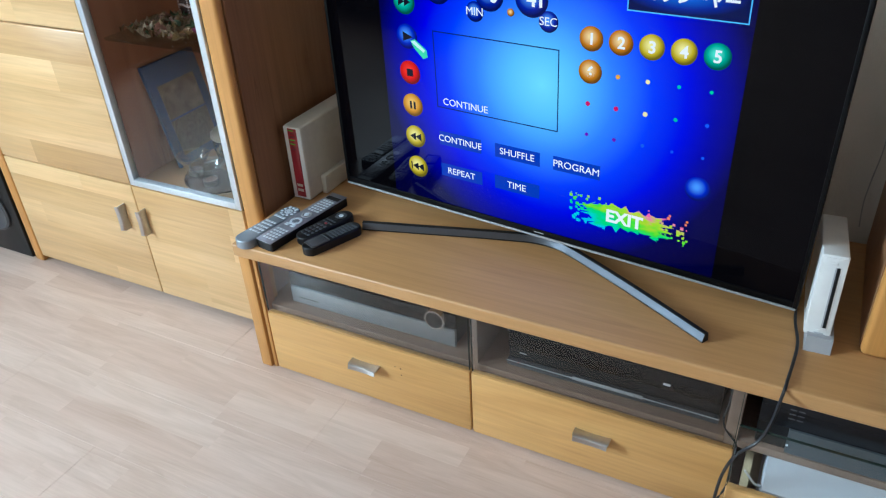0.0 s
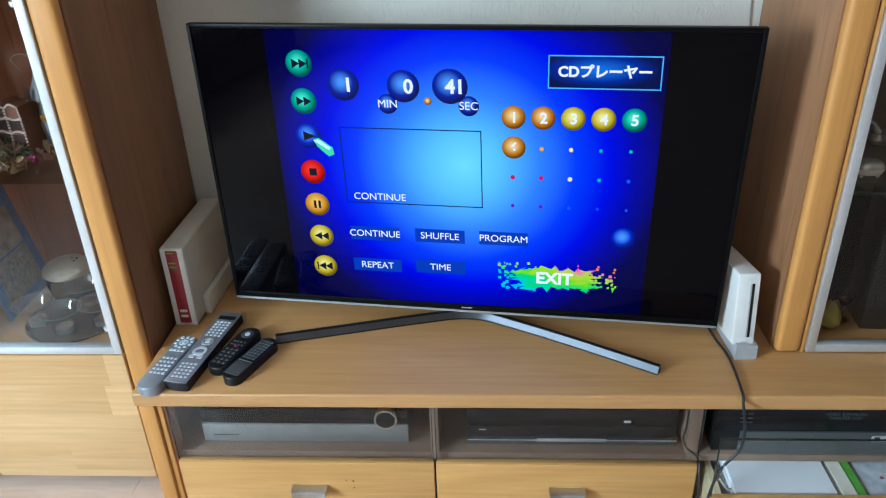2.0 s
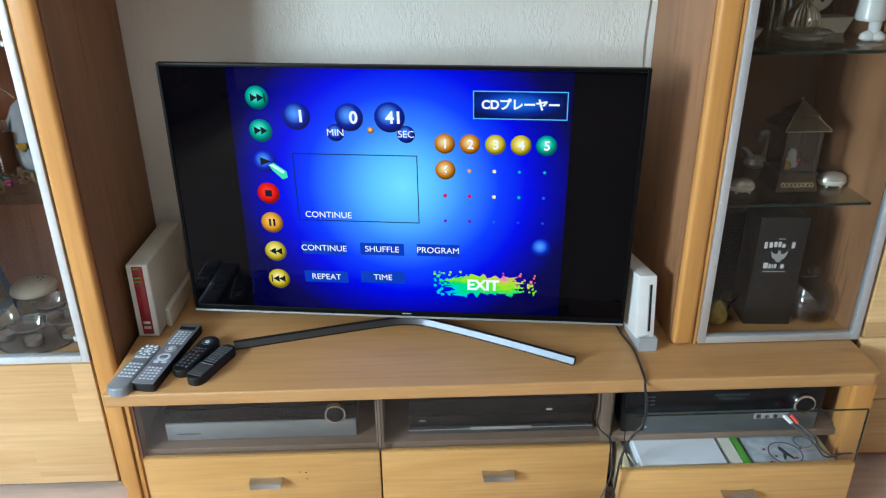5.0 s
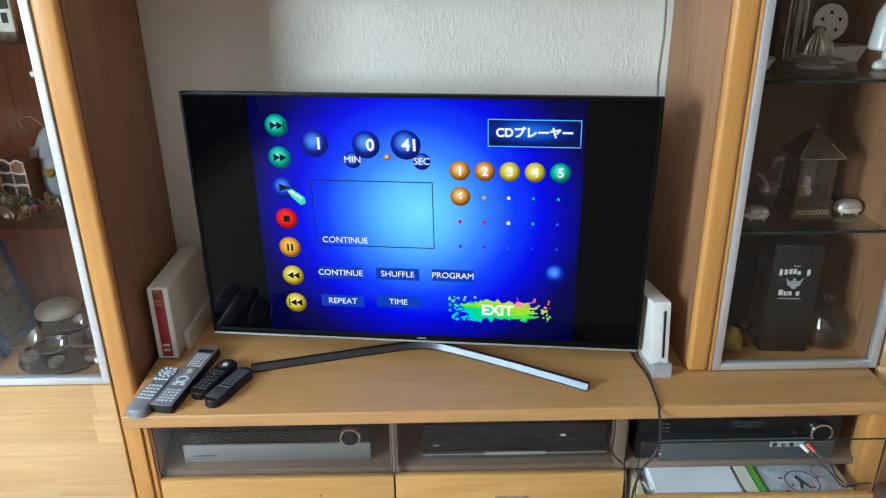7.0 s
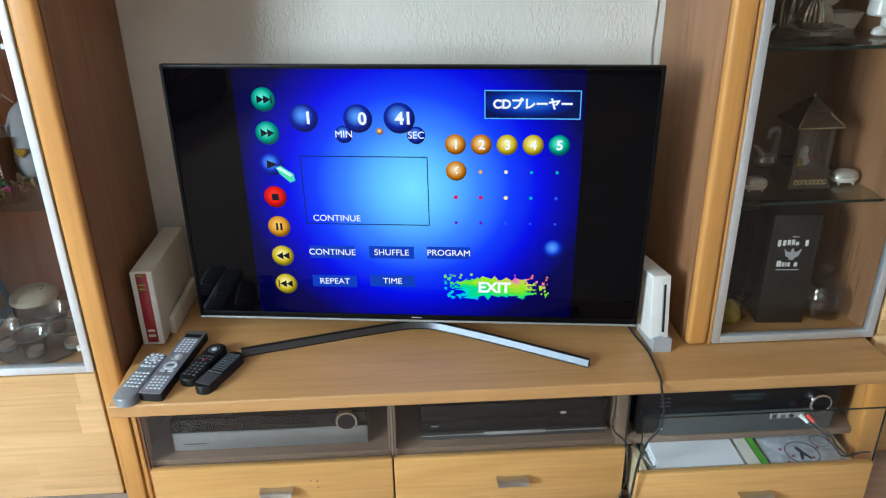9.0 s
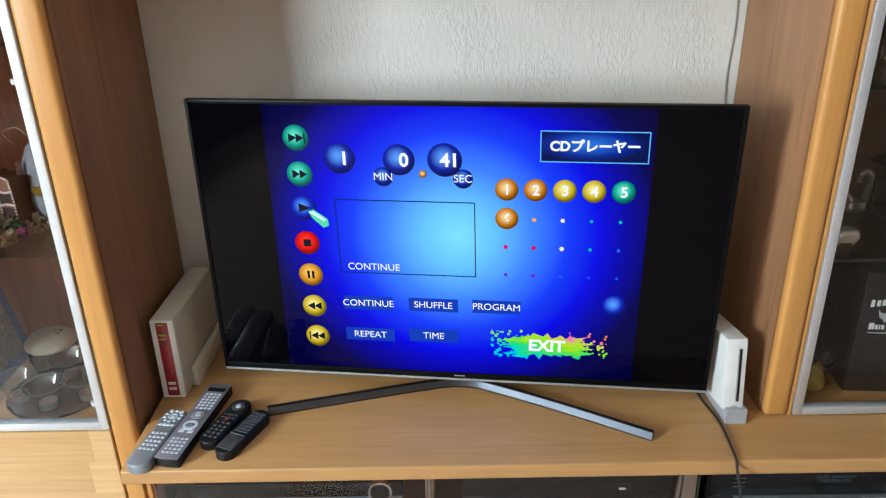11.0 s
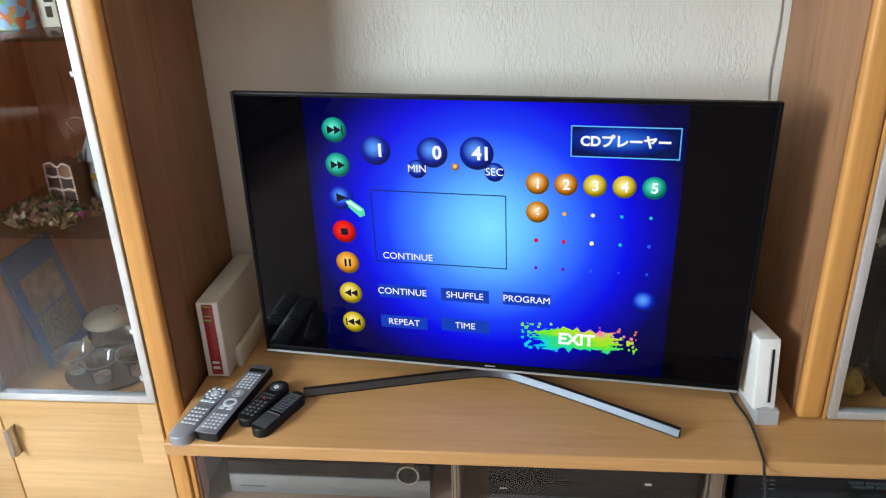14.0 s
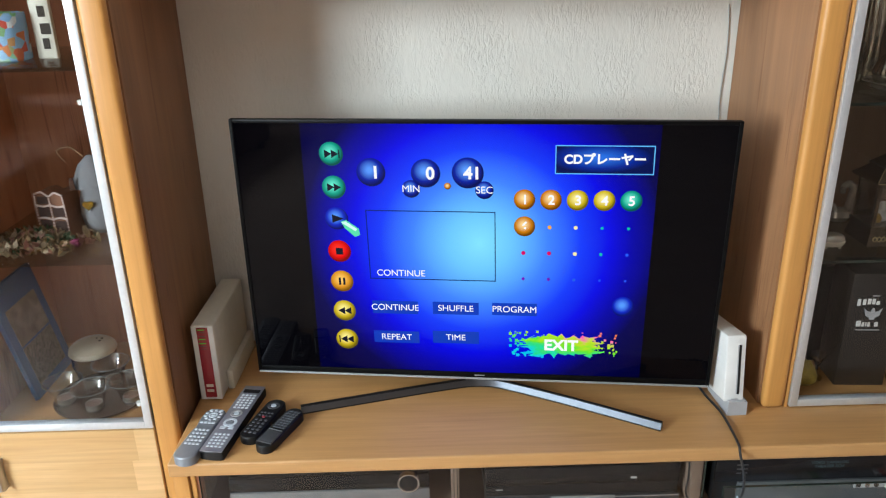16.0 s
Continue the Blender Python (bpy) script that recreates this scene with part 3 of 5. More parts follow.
# the signal sits a little to one side on the panel
SIGNAL = PANEL @ Matrix(((1.0117, 0, -0.0157, -0.0044), (0, 1, 0, 0), (-0.0009, 0, 1.0135, 0.0012), (0, 0, 0, 1)))
TW, TH = 0.5460, 0.6332


def tv_part(name, bm, material, parent=None, label=""):
    bm.transform(PANEL if parent is None or name == "picture" else SIGNAL)
    return part(name, bm, material, parent or tv, label, local=True)


M_BEZEL = plain("satin_black_bezel", (0.003, 0.003, 0.0035), 0.4, 0, 0.02, spec=0.12)
tv_part("rear_shell", box(-TW + 0.004, TW - 0.004, 0.004, 0.024, 0.004, TH - 0.006, 0.004), M_BLACK)
tv_part("rear_housing", box(-0.36, 0.36, 0.03, 0.06, 0.03, 0.44, 0.015, 3), M_BLACK)
for x0, x1, z0, z1 in ((-TW, -TW + 0.008, 0.0, TH), (TW - 0.008, TW, 0.0, TH), (-TW + 0.008, TW - 0.008, TH - 0.008, TH), (-TW + 0.008, TW - 0.008, 0.003, 0.017)):
    tv_part("bezel", box(x0, x1, -0.003, 0.014, z0, z1, 0.0012), M_BEZEL, label="thin black bezel")
tv_part("trim_strip", box(-TW + 0.002, TW - 0.002, -0.005, 0.02, -0.0015, 0.003, 0.0008), M_SILVER, label="thin silver lower trim")
tv_part("brand_mark", box(-0.008, 0.016, -0.0036, -0.003, 0.0088, 0.0112), M_GREYPL, label="small pale maker's mark")
screen = tv_part("screen", box(-TW + 0.008, TW - 0.008, 0.0, 0.004, 0.017, TH - 0.008), lit("screen_dark_bars", (0.0007, 0.0006, 0.0014), 1.0, 0.03), label="glossy screen, black at both sides")

m_pic = lit("screen_blue_glow", (0, 0, 1), 1.0, 0.03)
nt = m_pic.node_tree
tc = nt.nodes.new("ShaderNodeTexCoord")
sep = nt.nodes.new("ShaderNodeSeparateXYZ")
nt.links.new(tc.outputs["Object"], sep.inputs[0])
gx = math_node(nt, "POWER", math_node(nt, "ABSOLUTE", math_node(nt, "SUBTRACT", sep.outputs[0], 0.004)), 2)
gz = math_node(nt, "POWER", math_node(nt, "ABSOLUTE", math_node(nt, "SUBTRACT", sep.outputs[2], 0.395)), 2)
gd = math_node(nt, "SQRT", math_node(nt, "ADD", math_node(nt, "MULTIPLY", gx, 0.95), gz))
glow = ramp(nt, gd, [(0.0, (0.23, 0.78, 1.0)), (0.07, (0.15, 0.58, 1.0)), (0.15, (0.05, 0.23, 1.0)), (0.22, (0.006, 0.045, 0.97)), (0.28, (0.0, 0.001, 0.80)), (0.33, (0.0, 0.0, 0.40)), (0.39, (0.0, 0.0, 0.075)), (0.47, (0.0, 0.0, 0.03))])
nt.links.new(glow, nt.nodes["Principled BSDF"].inputs["Emission Color"])
tv_part("picture", box(-0.389, 0.383, -0.0006, 0.0, 0.0175, TH - 0.0085), m_pic, screen, "bright blue picture with a pale glow")

L_WHITE = lit("screen_white", (0.95, 0.97, 1.0))
L_DARK = lit("screen_symbol_dark", (0.006, 0.008, 0.02))
L_BOX = lit("screen_button_blue", (0.003, 0.045, 0.50))
L_LINE = lit("screen_line_navy", (0.0, 0.015, 0.16))
L_SKY = lit("screen_line_cyan", (0.12, 0.5, 1.0))
B_TEAL = lit_ball("ball_teal", (0.0, 0.36, 0.25), (0.15, 0.85, 0.65))
B_BLUE = lit_ball("ball_blue", (0.0, 0.02, 0.55), (0.10, 0.34, 1.0))
B_NAVY = lit_ball("ball_navy", (0.0, 0.014, 0.36), (0.10, 0.33, 1.0))
B_RED = lit_ball("ball_red", (0.75, 0.0, 0.0), (1.0, 0.04, 0.02))
B_AMBER = lit_ball("ball_amber", (0.72, 0.30, 0.01), (1.0, 0.62, 0.14))
B_YELLOW = lit_ball("ball_yellow", (0.62, 0.47, 0.01), (1.0, 0.90, 0.32))
B_ORANGE = lit_ball("ball_orange", (0.60, 0.20, 0.0), (1.0, 0.72, 0.32))


def ball(name, u, v, r, material, label=""):
    return tv_part(name, prism(circle(u, v, r, 32), -0.0012, -0.0006), material, screen, label)


def symbol(u, v, kind):
    s = 0.0125
    bm = bmesh.new()
    tri = lambda c, d, w=s: prism([(c - d * w * 0.55, v - s * 0.75), (c - d * w * 0.55, v + s * 0.75), (c + d * w * 0.75, v)], -0.0016, -0.0012, bm)
    if kind in ("next", "forward"):
        tri(u - 0.008, 1), tri(u + 0.007, 1)
        if kind == "next":
            prism([(u + 0.016, v - s * 0.75), (u + 0.019, v - s * 0.75), (u + 0.019, v + s * 0.75), (u + 0.016, v + s * 0.75)], -0.0016, -0.0012, bm)
    elif kind in ("prior", "rewind"):
        tri(u - 0.006, -1), tri(u + 0.009, -1)
        if kind == "prior":
            prism([(u - 0.019, v - s * 0.75), (u - 0.016, v - s * 0.75), (u - 0.016, v + s * 0.75), (u - 0.019, v + s * 0.75)], -0.0016, -0.0012, bm)
    elif kind == "play":
        prism([(u - 0.010, v - 0.010), (u - 0.010, v + 0.010), (u + 0.016, v)], -0.0016, -0.0012, bm)
    elif kind == "stop":
        prism([(u - 0.008, v - 0.008), (u + 0.008, v - 0.008), (u + 0.008, v + 0.008), (u - 0.008, v + 0.008)], -0.0016, -0.0012, bm)
    else:
        for c in (-0.005, 0.005):
            prism([(u + c - 0.0026, v - 0.009), (u + c + 0.0026, v - 0.009), (u + c + 0.0026, v + 0.009), (u + c - 0.0026, v + 0.009)], -0.0016, -0.0012, bm)
    tv_part("symbol", bm, L_DARK, screen)


for v, kind, mat in ((0.5486, "next", B_TEAL), (0.473, "forward", B_TEAL), (0.400, "play", B_BLUE), (0.321, "stop", B_RED), (0.2463, "pause", B_AMBER), (0.1704, "rewind", B_YELLOW), (0.0949, "prior", B_YELLOW)):
    ball("screen_button", -0.307, v, 0.0265, mat)
    symbol(-0.307, v, kind)
bm = prism([(-0.298, 0.393), (-0.286, 0.397), (-0.258, 0.377), (-0.256, 0.362), (-0.268, 0.357), (-0.290, 0.378)], -0.0022, -0.0018)
tv_part("pointer", bm, lit("screen_pointer_green", (0.10, 0.75, 0.42)), screen, "green pencil-shaped pointer")
tv_part("pointer_edge", prism([(-0.297, 0.391), (-0.287, 0.394), (-0.262, 0.376), (-0.266, 0.371)], -0.0026, -0.0022), lit("screen_pointer_pale", (0.65, 0.95, 0.9)), screen)


def say(text, u, v, size, material=None, bold=0.0):
    words("screen_text", text, size, material or L_WHITE, screen, SIGNAL @ Matrix.Translation((u, -0.0022, v)), bold=bold)


for u, v, r, txt, mat in ((-0.222, 0.5082, 0.032, "1", B_NAVY), (-0.102, 0.5073, 0.032, "0", B_NAVY), (-0.0105, 0.5088, 0.0345, "41", B_NAVY)):
    ball("time_ball", u, v, r, mat)
    say(txt, u + 0.010, v - 0.001, 0.038, bold=0.0012)
for u, v, txt in ((-0.1354, 0.4715, "MIN"), (0.025, 0.4707, "SEC")):
    ball("time_ball", u, v, 0.020, B_NAVY)
    say(txt, u, v, 0.0225, bold=0.0)
ball("colon_dot", -0.0551, 0.479, 0.0075, B_ORANGE)
for i, (txt, mat) in enumerate((("1", B_ORANGE), ("2", B_ORANGE), ("3", B_YELLOW), ("4", B_YELLOW), ("5", B_TEAL))):
    ball("track_ball", 0.1115 + 0.0569 * i, 0.4507, 0.0232, mat)
    say(txt, 0.1125 + 0.0569 * i, 0.450, 0.030, bold=0.0007)
ball("track_ball", 0.112, 0.389, 0.0232, B_ORANGE)
say("6", 0.113, 0.3885, 0.030, bold=0.0007)
DOTS = [lit("dot_" + n, c) for n, c in (("orange", (0.9, 0.4, 0.05)), ("yellow", (0.95, 0.85, 0.4)), ("green", (0.0, 0.55, 0.4)), ("teal", (0.0, 0.6, 0.3)), ("red", (0.65, 0.0, 0.12)), ("blue", (0.02, 0.12, 0.85)), ("violet", (0.16, 0.0, 0.55)))]
for v, cols, r in ((0.3877, (None, 0, 1, 2, 3), 0.0042), (0.326, (4, 4, 1, 2, 5), 0.0046), (0.263, (6, 6, 5, 5, 5), 0.0036)):
    for i, c in enumerate(cols):
        if c is not None:
            ball("track_dot", 0.110 + 0.0567 * i, v, r * (1.0 if i < 3 else 0.8), DOTS[c])
ball("blue_ball", 0.3352, 0.1994, 0.0245, B_BLUE)


def outline(name, u0, u1, v0, v1, w, material):
    bm = bmesh.new()
    for a, b, c, d in ((u0, u1, v1 - w, v1), (u0, u1, v0, v0 + w), (u0, u0 + w, v0 + w, v1 - w), (u1 - w, u1, v0 + w, v1 - w)):
        box(a, b, -0.0014, -0.001, c, d, bm=bm)
    tv_part(name, bm, material, screen)


outline("picture_frame", -0.2405, 0.0485, 0.2545, 0.4215, 0.0021, L_LINE)
tv_part("title_box", box(0.1755, 0.3820, -0.001, -0.0006, 0.509, 0.572), lit_ball("title_glow", (0.0, 0.02, 0.30), (0.02, 0.16, 0.75)), screen)
outline("title_border", 0.1755, 0.3820, 0.509, 0.572, 0.0022, L_SKY)
say("CDプレーヤー", 0.2795, 0.541, 0.0265, bold=0.0010)
say("CONTINUE", -0.168, 0.270, 0.0218, bold=0.0)
for txt, u0, u1, v0, v1 in (("CONTINUE", -0.240, -0.133, 0.166, 0.1985), ("SHUFFLE", -0.098, 0.0087, 0.168, 0.1995), ("PROGRAM", 0.0395, 0.142, 0.1695, 0.2005), ("REPEAT", -0.241, -0.133, 0.089, 0.120), ("TIME", -0.1005, 0.008, 0.092, 0.1235)):
    tv_part("screen_button", box(u0, u1, -0.001, -0.0006, v0, v1), L_BOX, screen)
    say(txt, (u0 + u1) / 2, (v0 + v1) / 2, 0.0218, bold=0.0)

m_splash = lit("screen_rainbow", (0, 1, 0))
nt = m_splash.node_tree
tc = nt.nodes.new("ShaderNodeTexCoord")
sep = nt.nodes.new("ShaderNodeSeparateXYZ")
nt.links.new(tc.outputs["Generated"], sep.inputs[0])
wob = noise_tex(nt, mapped(nt, tc.outputs["Generated"], (7, 1, 4)), 1.0, 2)
diag = math_node(nt, "ADD", math_node(nt, "ADD", math_node(nt, "MULTIPLY", sep.outputs[2], 0.45), math_node(nt, "MULTIPLY", sep.outputs[0], 0.35)), math_node(nt, "MULTIPLY", wob, 0.45))
nt.links.new(ramp(nt, diag, [(0.2, (0.0, 0.35, 0.9)), (0.36, (0.0, 0.68, 0.75)), (0.5, (0.02, 0.72, 0.25)), (0.62, (0.12, 0.8, 0.03)), (0.76, (0.5, 0.75, 0.02)), (0.86, (0.95, 0.12, 0.45)), (1.0, (0.95, 0.25, 0.05))]), nt.nodes["Principled BSDF"].inputs["Emission Color"])
rng = random.Random(4)
bm = bmesh.new()
edge = []
for i in range(64):
    a = 2 * math.pi * i / 64
    ru, rv = 0.088 * (1 + 0.2 * rng.uniform(-1, 1)), 0.027 * (1 + 0.28 * rng.uniform(-1, 1))
    sq = max(abs(math.cos(a)), abs(math.sin(a))) ** 0.6
    edge.append((0.200 + ru * math.cos(a) / sq, 0.094 + rv * math.sin(a) / sq))
prism(edge, -0.0012, -0.0006, bm)
for i in range(90):
    u, v, s = 0.200 + rng.choice((-1, 1)) * rng.uniform(0.04, 0.128), 0.094 + rng.uniform(-0.036, 0.036), rng.uniform(0.0012, 0.0036)
    box(u - s, u + s, -0.0010, -0.0006, v - s, v + s, bm=bm)
tv_part("exit_splash", bm, m_splash, screen, "rainbow paint splash")
say("EXIT", 0.1985, 0.0945, 0.038, bold=0.0014)

# stand: a flat boomerang bar and a short neck
inv = tv.matrix_basis.inverted()
line = [inv @ (p + Vector((0.0, -0.005, 0.0))) for p in spline([(-0.772, 1.378, DZ), (-0.690, 1.399, DZ), (-0.608, 1.420, DZ), (-0.500, 1.448, DZ), (-0.420, 1.467, DZ), (-0.378, 1.476, DZ), (-0.340, 1.477, DZ), (-0.303, 1.470, DZ), (-0.262, 1.451, DZ), (-0.195, 1.415, DZ), (-0.126, 1.376, DZ), (-0.040, 1.325, DZ), (0.052, 1.269, DZ)], 5)]


def stand_bar(section):
    """A bar along the stand's line; section: corners as (towards the viewer, up)."""
    bm = bmesh.new()
    rows = []
    for i, p in enumerate(line):
        d = (line[min(i + 1, len(line) - 1)] - line[max(i - 1, 0)])
        d.z = 0
        d.normalize()
        side = Vector((d.y, -d.x, 0))
        rows.append([bm.verts.new(p + s * side + Vector((0, 0, h))) for s, h in section])
    for a, b in zip(rows, rows[1:]):
        for k in range(len(section)):
            bm.faces.new((a[k], a[(k + 1) % len(section)], b[(k + 1) % len(section)], b[k]))
    bm.faces.new(rows[0][::-1])
    bm.faces.new(rows[-1])
    return bm


base_bar = part("stand", stand_bar(((-0.007, 0.0005), (0.0085, 0.0005), (0.0095, 0.003), (0.0035, 0.0195), (-0.005, 0.0195))), M_BLACK, tv, "dark boomerang stand with a slanted front", local=True)
part("stand_plate", stand_bar(((0.0087, 0.0043), (0.0095, 0.0045), (0.0047, 0.0187), (0.0039, 0.0184))), M_STEEL, base_bar, "brushed metal front face", local=True)
part("neck", box(-0.390, -0.300, 1.482, 1.502, 0.388, 0.53, 0.006), M_BLACK, tv)
for x, y in ((-0.765, 1.376), (0.044, 1.271)):
    part("stand_foot", lathe([(0.007, 0.0), (0.008, 0.001), (0.008, 0.003), (0.0, 0.003)], 16, (x, y, DZ)), M_BLACK, tv)


# ---- remote controls ----
M_REM_A = plain("grey_remote_shell", (0.25, 0.275, 0.31), 0.36, 0.35, 0.05)
M_REM_B = plain("dark_silver_remote_shell", (0.27, 0.27, 0.32), 0.3, 0.45, 0.05)
def remote(at, rz, wide, long, high, body, keys, rows, label, round_end, waist=0.0, waist_at=0.0):
    r = thing("remote_control", (at[0], at[1] - 0.009, DZ), label, "remote control", "remote controls", rz=rz)
    out = []
    n = 10
    for i in range(n + 1):
        a = math.pi * i / n
        out.append((wide / 2 * math.cos(a), long / 2 - round_end + round_end * math.sin(a)))
    for f in (0.3, 0.25, 0.2, 0.15, 0.1, 0.05, 0.0, -0.1, -0.2):
        out.append((-wide / 2 * (1 - waist * math.exp(-((f - waist_at) / 0.08) ** 2)), long * f))
    for i in range(n + 1):
        a = math.pi + math.pi * i / n
        out.append((wide / 2 * math.cos(a), -long / 2 + round_end + round_end * math.sin(a)))
    for f in (-0.2, -0.1, 0.0, 0.05, 0.1, 0.15, 0.2, 0.25, 0.3):
        out.append((wide / 2 * (1 - waist * math.exp(-((f - waist_at) / 0.08) ** 2)), long * f))
    bm = slab(out, 0.0005, high)
    top = [e for e in bm.edges if all(v.co.z > high - 1e-5 for v in e.verts)]
    bmesh.ops.bevel(bm, geom=top, offset=min(0.004, high * 0.3), segments=3, profile=0.5, affect="EDGES")
    b = part("body", bm, body, r, local=True)
    bm = bmesh.new()
    for y0, y1, cols, n_rows, size in rows:
        for j in range(n_rows):
            y = long * (y0 + (y1 - y0) * (j + 0.5) / n_rows)
            for i in range(cols):
                x = wide * 0.74 * ((i + 0.5) / cols - 0.5)
                box(x - size / 2, x + size / 2, y - size * 0.44, y + size * 0.44, high - 0.001, high + 0.0015, 0.0008, 1, bm=bm)
    k = part("keypad", bm, keys, b, local=True)
    k["kind"] = "stuff"
    return r, b


def ring_pad(root, body, y, z, r, outer, inner):
    part("direction_ring", lathe([(r * 0.6, 0.0), (r, 0.0), (r * 0.98, 0.0016), (r * 0.62, 0.0018), (r * 0.6, 0.0)], 28, (0, y, z)), outer, body, local=True)
    part("select_key", lathe([(r * 0.45, 0.0), (r * 0.42, 0.0018), (0.0, 0.0022)], 20, (0, y, z)), inner, body, local=True)


ra, rb = remote((-0.980, 1.284), -10, 0.050, 0.190, 0.022, M_REM_A, M_KEY, ((-0.26, 0.08, 4, 5, 0.0068), (0.17, 0.22, 4, 1, 0.0078), (0.43, 0.47, 3, 1, 0.0075)), "silver-grey remote control with pale keys, narrow waist", 0.02, 0.15, 0.125)
ring_pad(ra, rb, 0.067, 0.0215, 0.0105, M_KEY, M_KEY)
bm = bmesh.new()
for i in range(10):
    a = 2 * math.pi * (i + 0.5) / 10
    kx, ky = 0.0175 * math.cos(a), 0.067 + 0.0185 * math.sin(a)
    box(kx - 0.0036, kx + 0.0036, ky - 0.0028, ky + 0.0028, 0.021, 0.0236, 0.0008, 1, bm=bm)
part("round_keys", bm, M_KEY, rb, "keys in a circle", local=True)["kind"] = "stuff"
ra, rb = remote((-0.917, 1.340), -9.5, 0.052, 0.264, 0.0225, M_BLACK, M_KEY, ((-0.45, -0.24, 4, 5, 0.007), (-0.19, -0.14, 2, 1, 0.013), (0.12, 0.36, 4, 6, 0.007)), "long slim silver remote control with dark sides", 0.004)
part("top_plate", box(-0.0255, 0.0255, -0.1315, 0.1315, 0.0218, 0.0232, 0.0005), M_REM_B, rb, "silver top plate", local=True)
part("display_strip", box(-0.02, 0.02, 0.100, 0.114, 0.0230, 0.0240), M_BLACK, rb, local=True)
ring_pad(ra, rb, -0.024, 0.0231, 0.016, M_KEY, M_REM_A)
ring_pad(ra, rb, 0.012, 0.0231, 0.014, M_SILVER, M_KEY)
ra, rb = remote((-0.851, 1.337), -18, 0.047, 0.160, 0.02, M_BLACK, M_KEYDARK, ((-0.40, -0.02, 3, 5, 0.0075), (0.02, 0.16, 4, 2, 0.006)), "black rounded remote control with a round direction pad", 0.022)
ring_pad(ra, rb, 0.05, 0.0196, 0.0145, M_KEYDARK, M_KEY)
part("red_key", box(-0.004, 0.004, 0.0, 0.006, 0.0195, 0.0215, 0.001), M_RED, rb, local=True)
ra, rb = remote((-0.806, 1.299), -23, 0.043, 0.156, 0.021, M_BLACK, M_KEYDARK, ((-0.05, 0.42, 4, 8, 0.0075),), "small black remote control with a plain rounded end", 0.02)
part("slide_cover", box(-0.019, 0.019, -0.065, -0.016, 0.0205, 0.0225, 0.003), M_DARKGREY, rb, local=True)

# ---- router ----
rt = thing("router", (-0.996, 1.573, DZ), "upright white internet router with a red front strip", "router", rz=-1.0)
part("body", box(-0.027, 0.027, -0.134, 0.140, 0.002, 0.205, 0.006, 3), M_CREAM, rt, local=True)
part("foot", box(0.0268, 0.043, -0.085, 0.135, 0.0, 0.052, 0.004), M_CREAM, rt, local=True)
strip = part("front_strip", box(-0.0135, 0.0135, -0.1368, -0.1335, 0.010, 0.199, 0.002), M_RED, rt, "glossy red strip", local=True)
part("front_face", box(-0.0255, 0.0255, -0.1352, -0.1339, 0.004, 0.203, 0.0006), M_WHITE, rt, local=True)
M_LED = lit("green_led", (0.10, 0.45, 0.05), 0.5)
for z in (0.193, 0.168, 0.157):
    part("indicator", box(-0.010, 0.006, -0.1376, -0.1366, z, z + 0.0022), M_LED, strip, local=True)
for z in (0.187, 0.176, 0.150, 0.143):
    part("print_bar", box(-0.008, 0.006, -0.1374, -0.1366, z, z + 0.0014), M_DARKGREY, strip, local=True)
for z in (0.040, 0.026):
    part("key", box(-0.008, 0.009, -0.1382, -0.1366, z, z + 0.007, 0.0006), M_CREAM, strip, local=True)

# ---- game console on its stand ----
gc = thing("game_console", (0.230, 1.395, DZ), "slim white game console leaning in a grey stand", "game console", rz=2.5)
part("stand", prism([(-0.017, 0.0), (0.029, 0.0), (0.028, 0.034), (-0.016, 0.036)], -0.084, 0.03), M_GREYPL, gc, "grey plastic stand", local=True)
lean = Matrix.Translation((0, -0.07, 0.030)) @ pose(0, 0, 0, -8.5, 0, 0)


def gc_part(name, bm, material, parent=None, label=""):
    bm.transform(lean)
    return part(name, bm, material, parent or gc, label, local=True)


shell = gc_part("shell", box(-0.0225, 0.0225, -0.002, 0.205, 0.0, 0.160, 0.003, 3), M_WHITE, label="white plastic shell")
gc_part("front_face", box(-0.0215, 0.0215, -0.0035, -0.0015, 0.002, 0.155, 0.0008), M_WHITE, shell)
gc_part("disc_slot", box(0.006, 0.0115, -0.0044, -0.0034, 0.018, 0.138), M_BLACK, shell, "dark disc slot")
gc_part("slot_light", box(0.0035, 0.006, -0.0041, -0.0034, 0.018, 0.138), M_GREYPL, shell)
for z, w in ((0.143, 0.006), (0.008, 0.004)):
    gc_part("button", box(-0.004, -0.004 + w * 1.6, -0.0048, -0.0034, z, z + 0.005, 0.0006), M_WHITE, shell)
gc_part("brand_mark", box(-0.006, 0.010, -0.0040, -0.0034, 0.0045, 0.0075), M_GREYPL, shell)

# ---- devices behind the glass ----
M_AVDARK = plain("satin_dark_grey_panel", (0.095, 0.11, 0.12), 0.4, 0.4, 0.05)
M_AVGREY = plain("satin_grey_panel", (0.30, 0.31, 0.33), 0.4, 0.5, 0.05)


def knob(parent, x, y, z, r):
    bm = lathe([(r, 0.0), (r, 0.010), (r * 0.95, 0.012), (r * 0.82, 0.012), (r * 0.80, 0.006)], 40)
    bm.transform(pose(x, y, z, 90, 0, 0))
    k = part("volume_knob", bm, M_CHROME, parent, "chrome-ringed volume knob")
    bm = lathe([(r * 0.80, 0.004), (r * 0.78, 0.0095), (0.0, 0.010)], 40)
    bm.transform(pose(x, y, z, 90, 0, 0))
    part("knob_cap", bm, M_GLOSSBLACK, k)


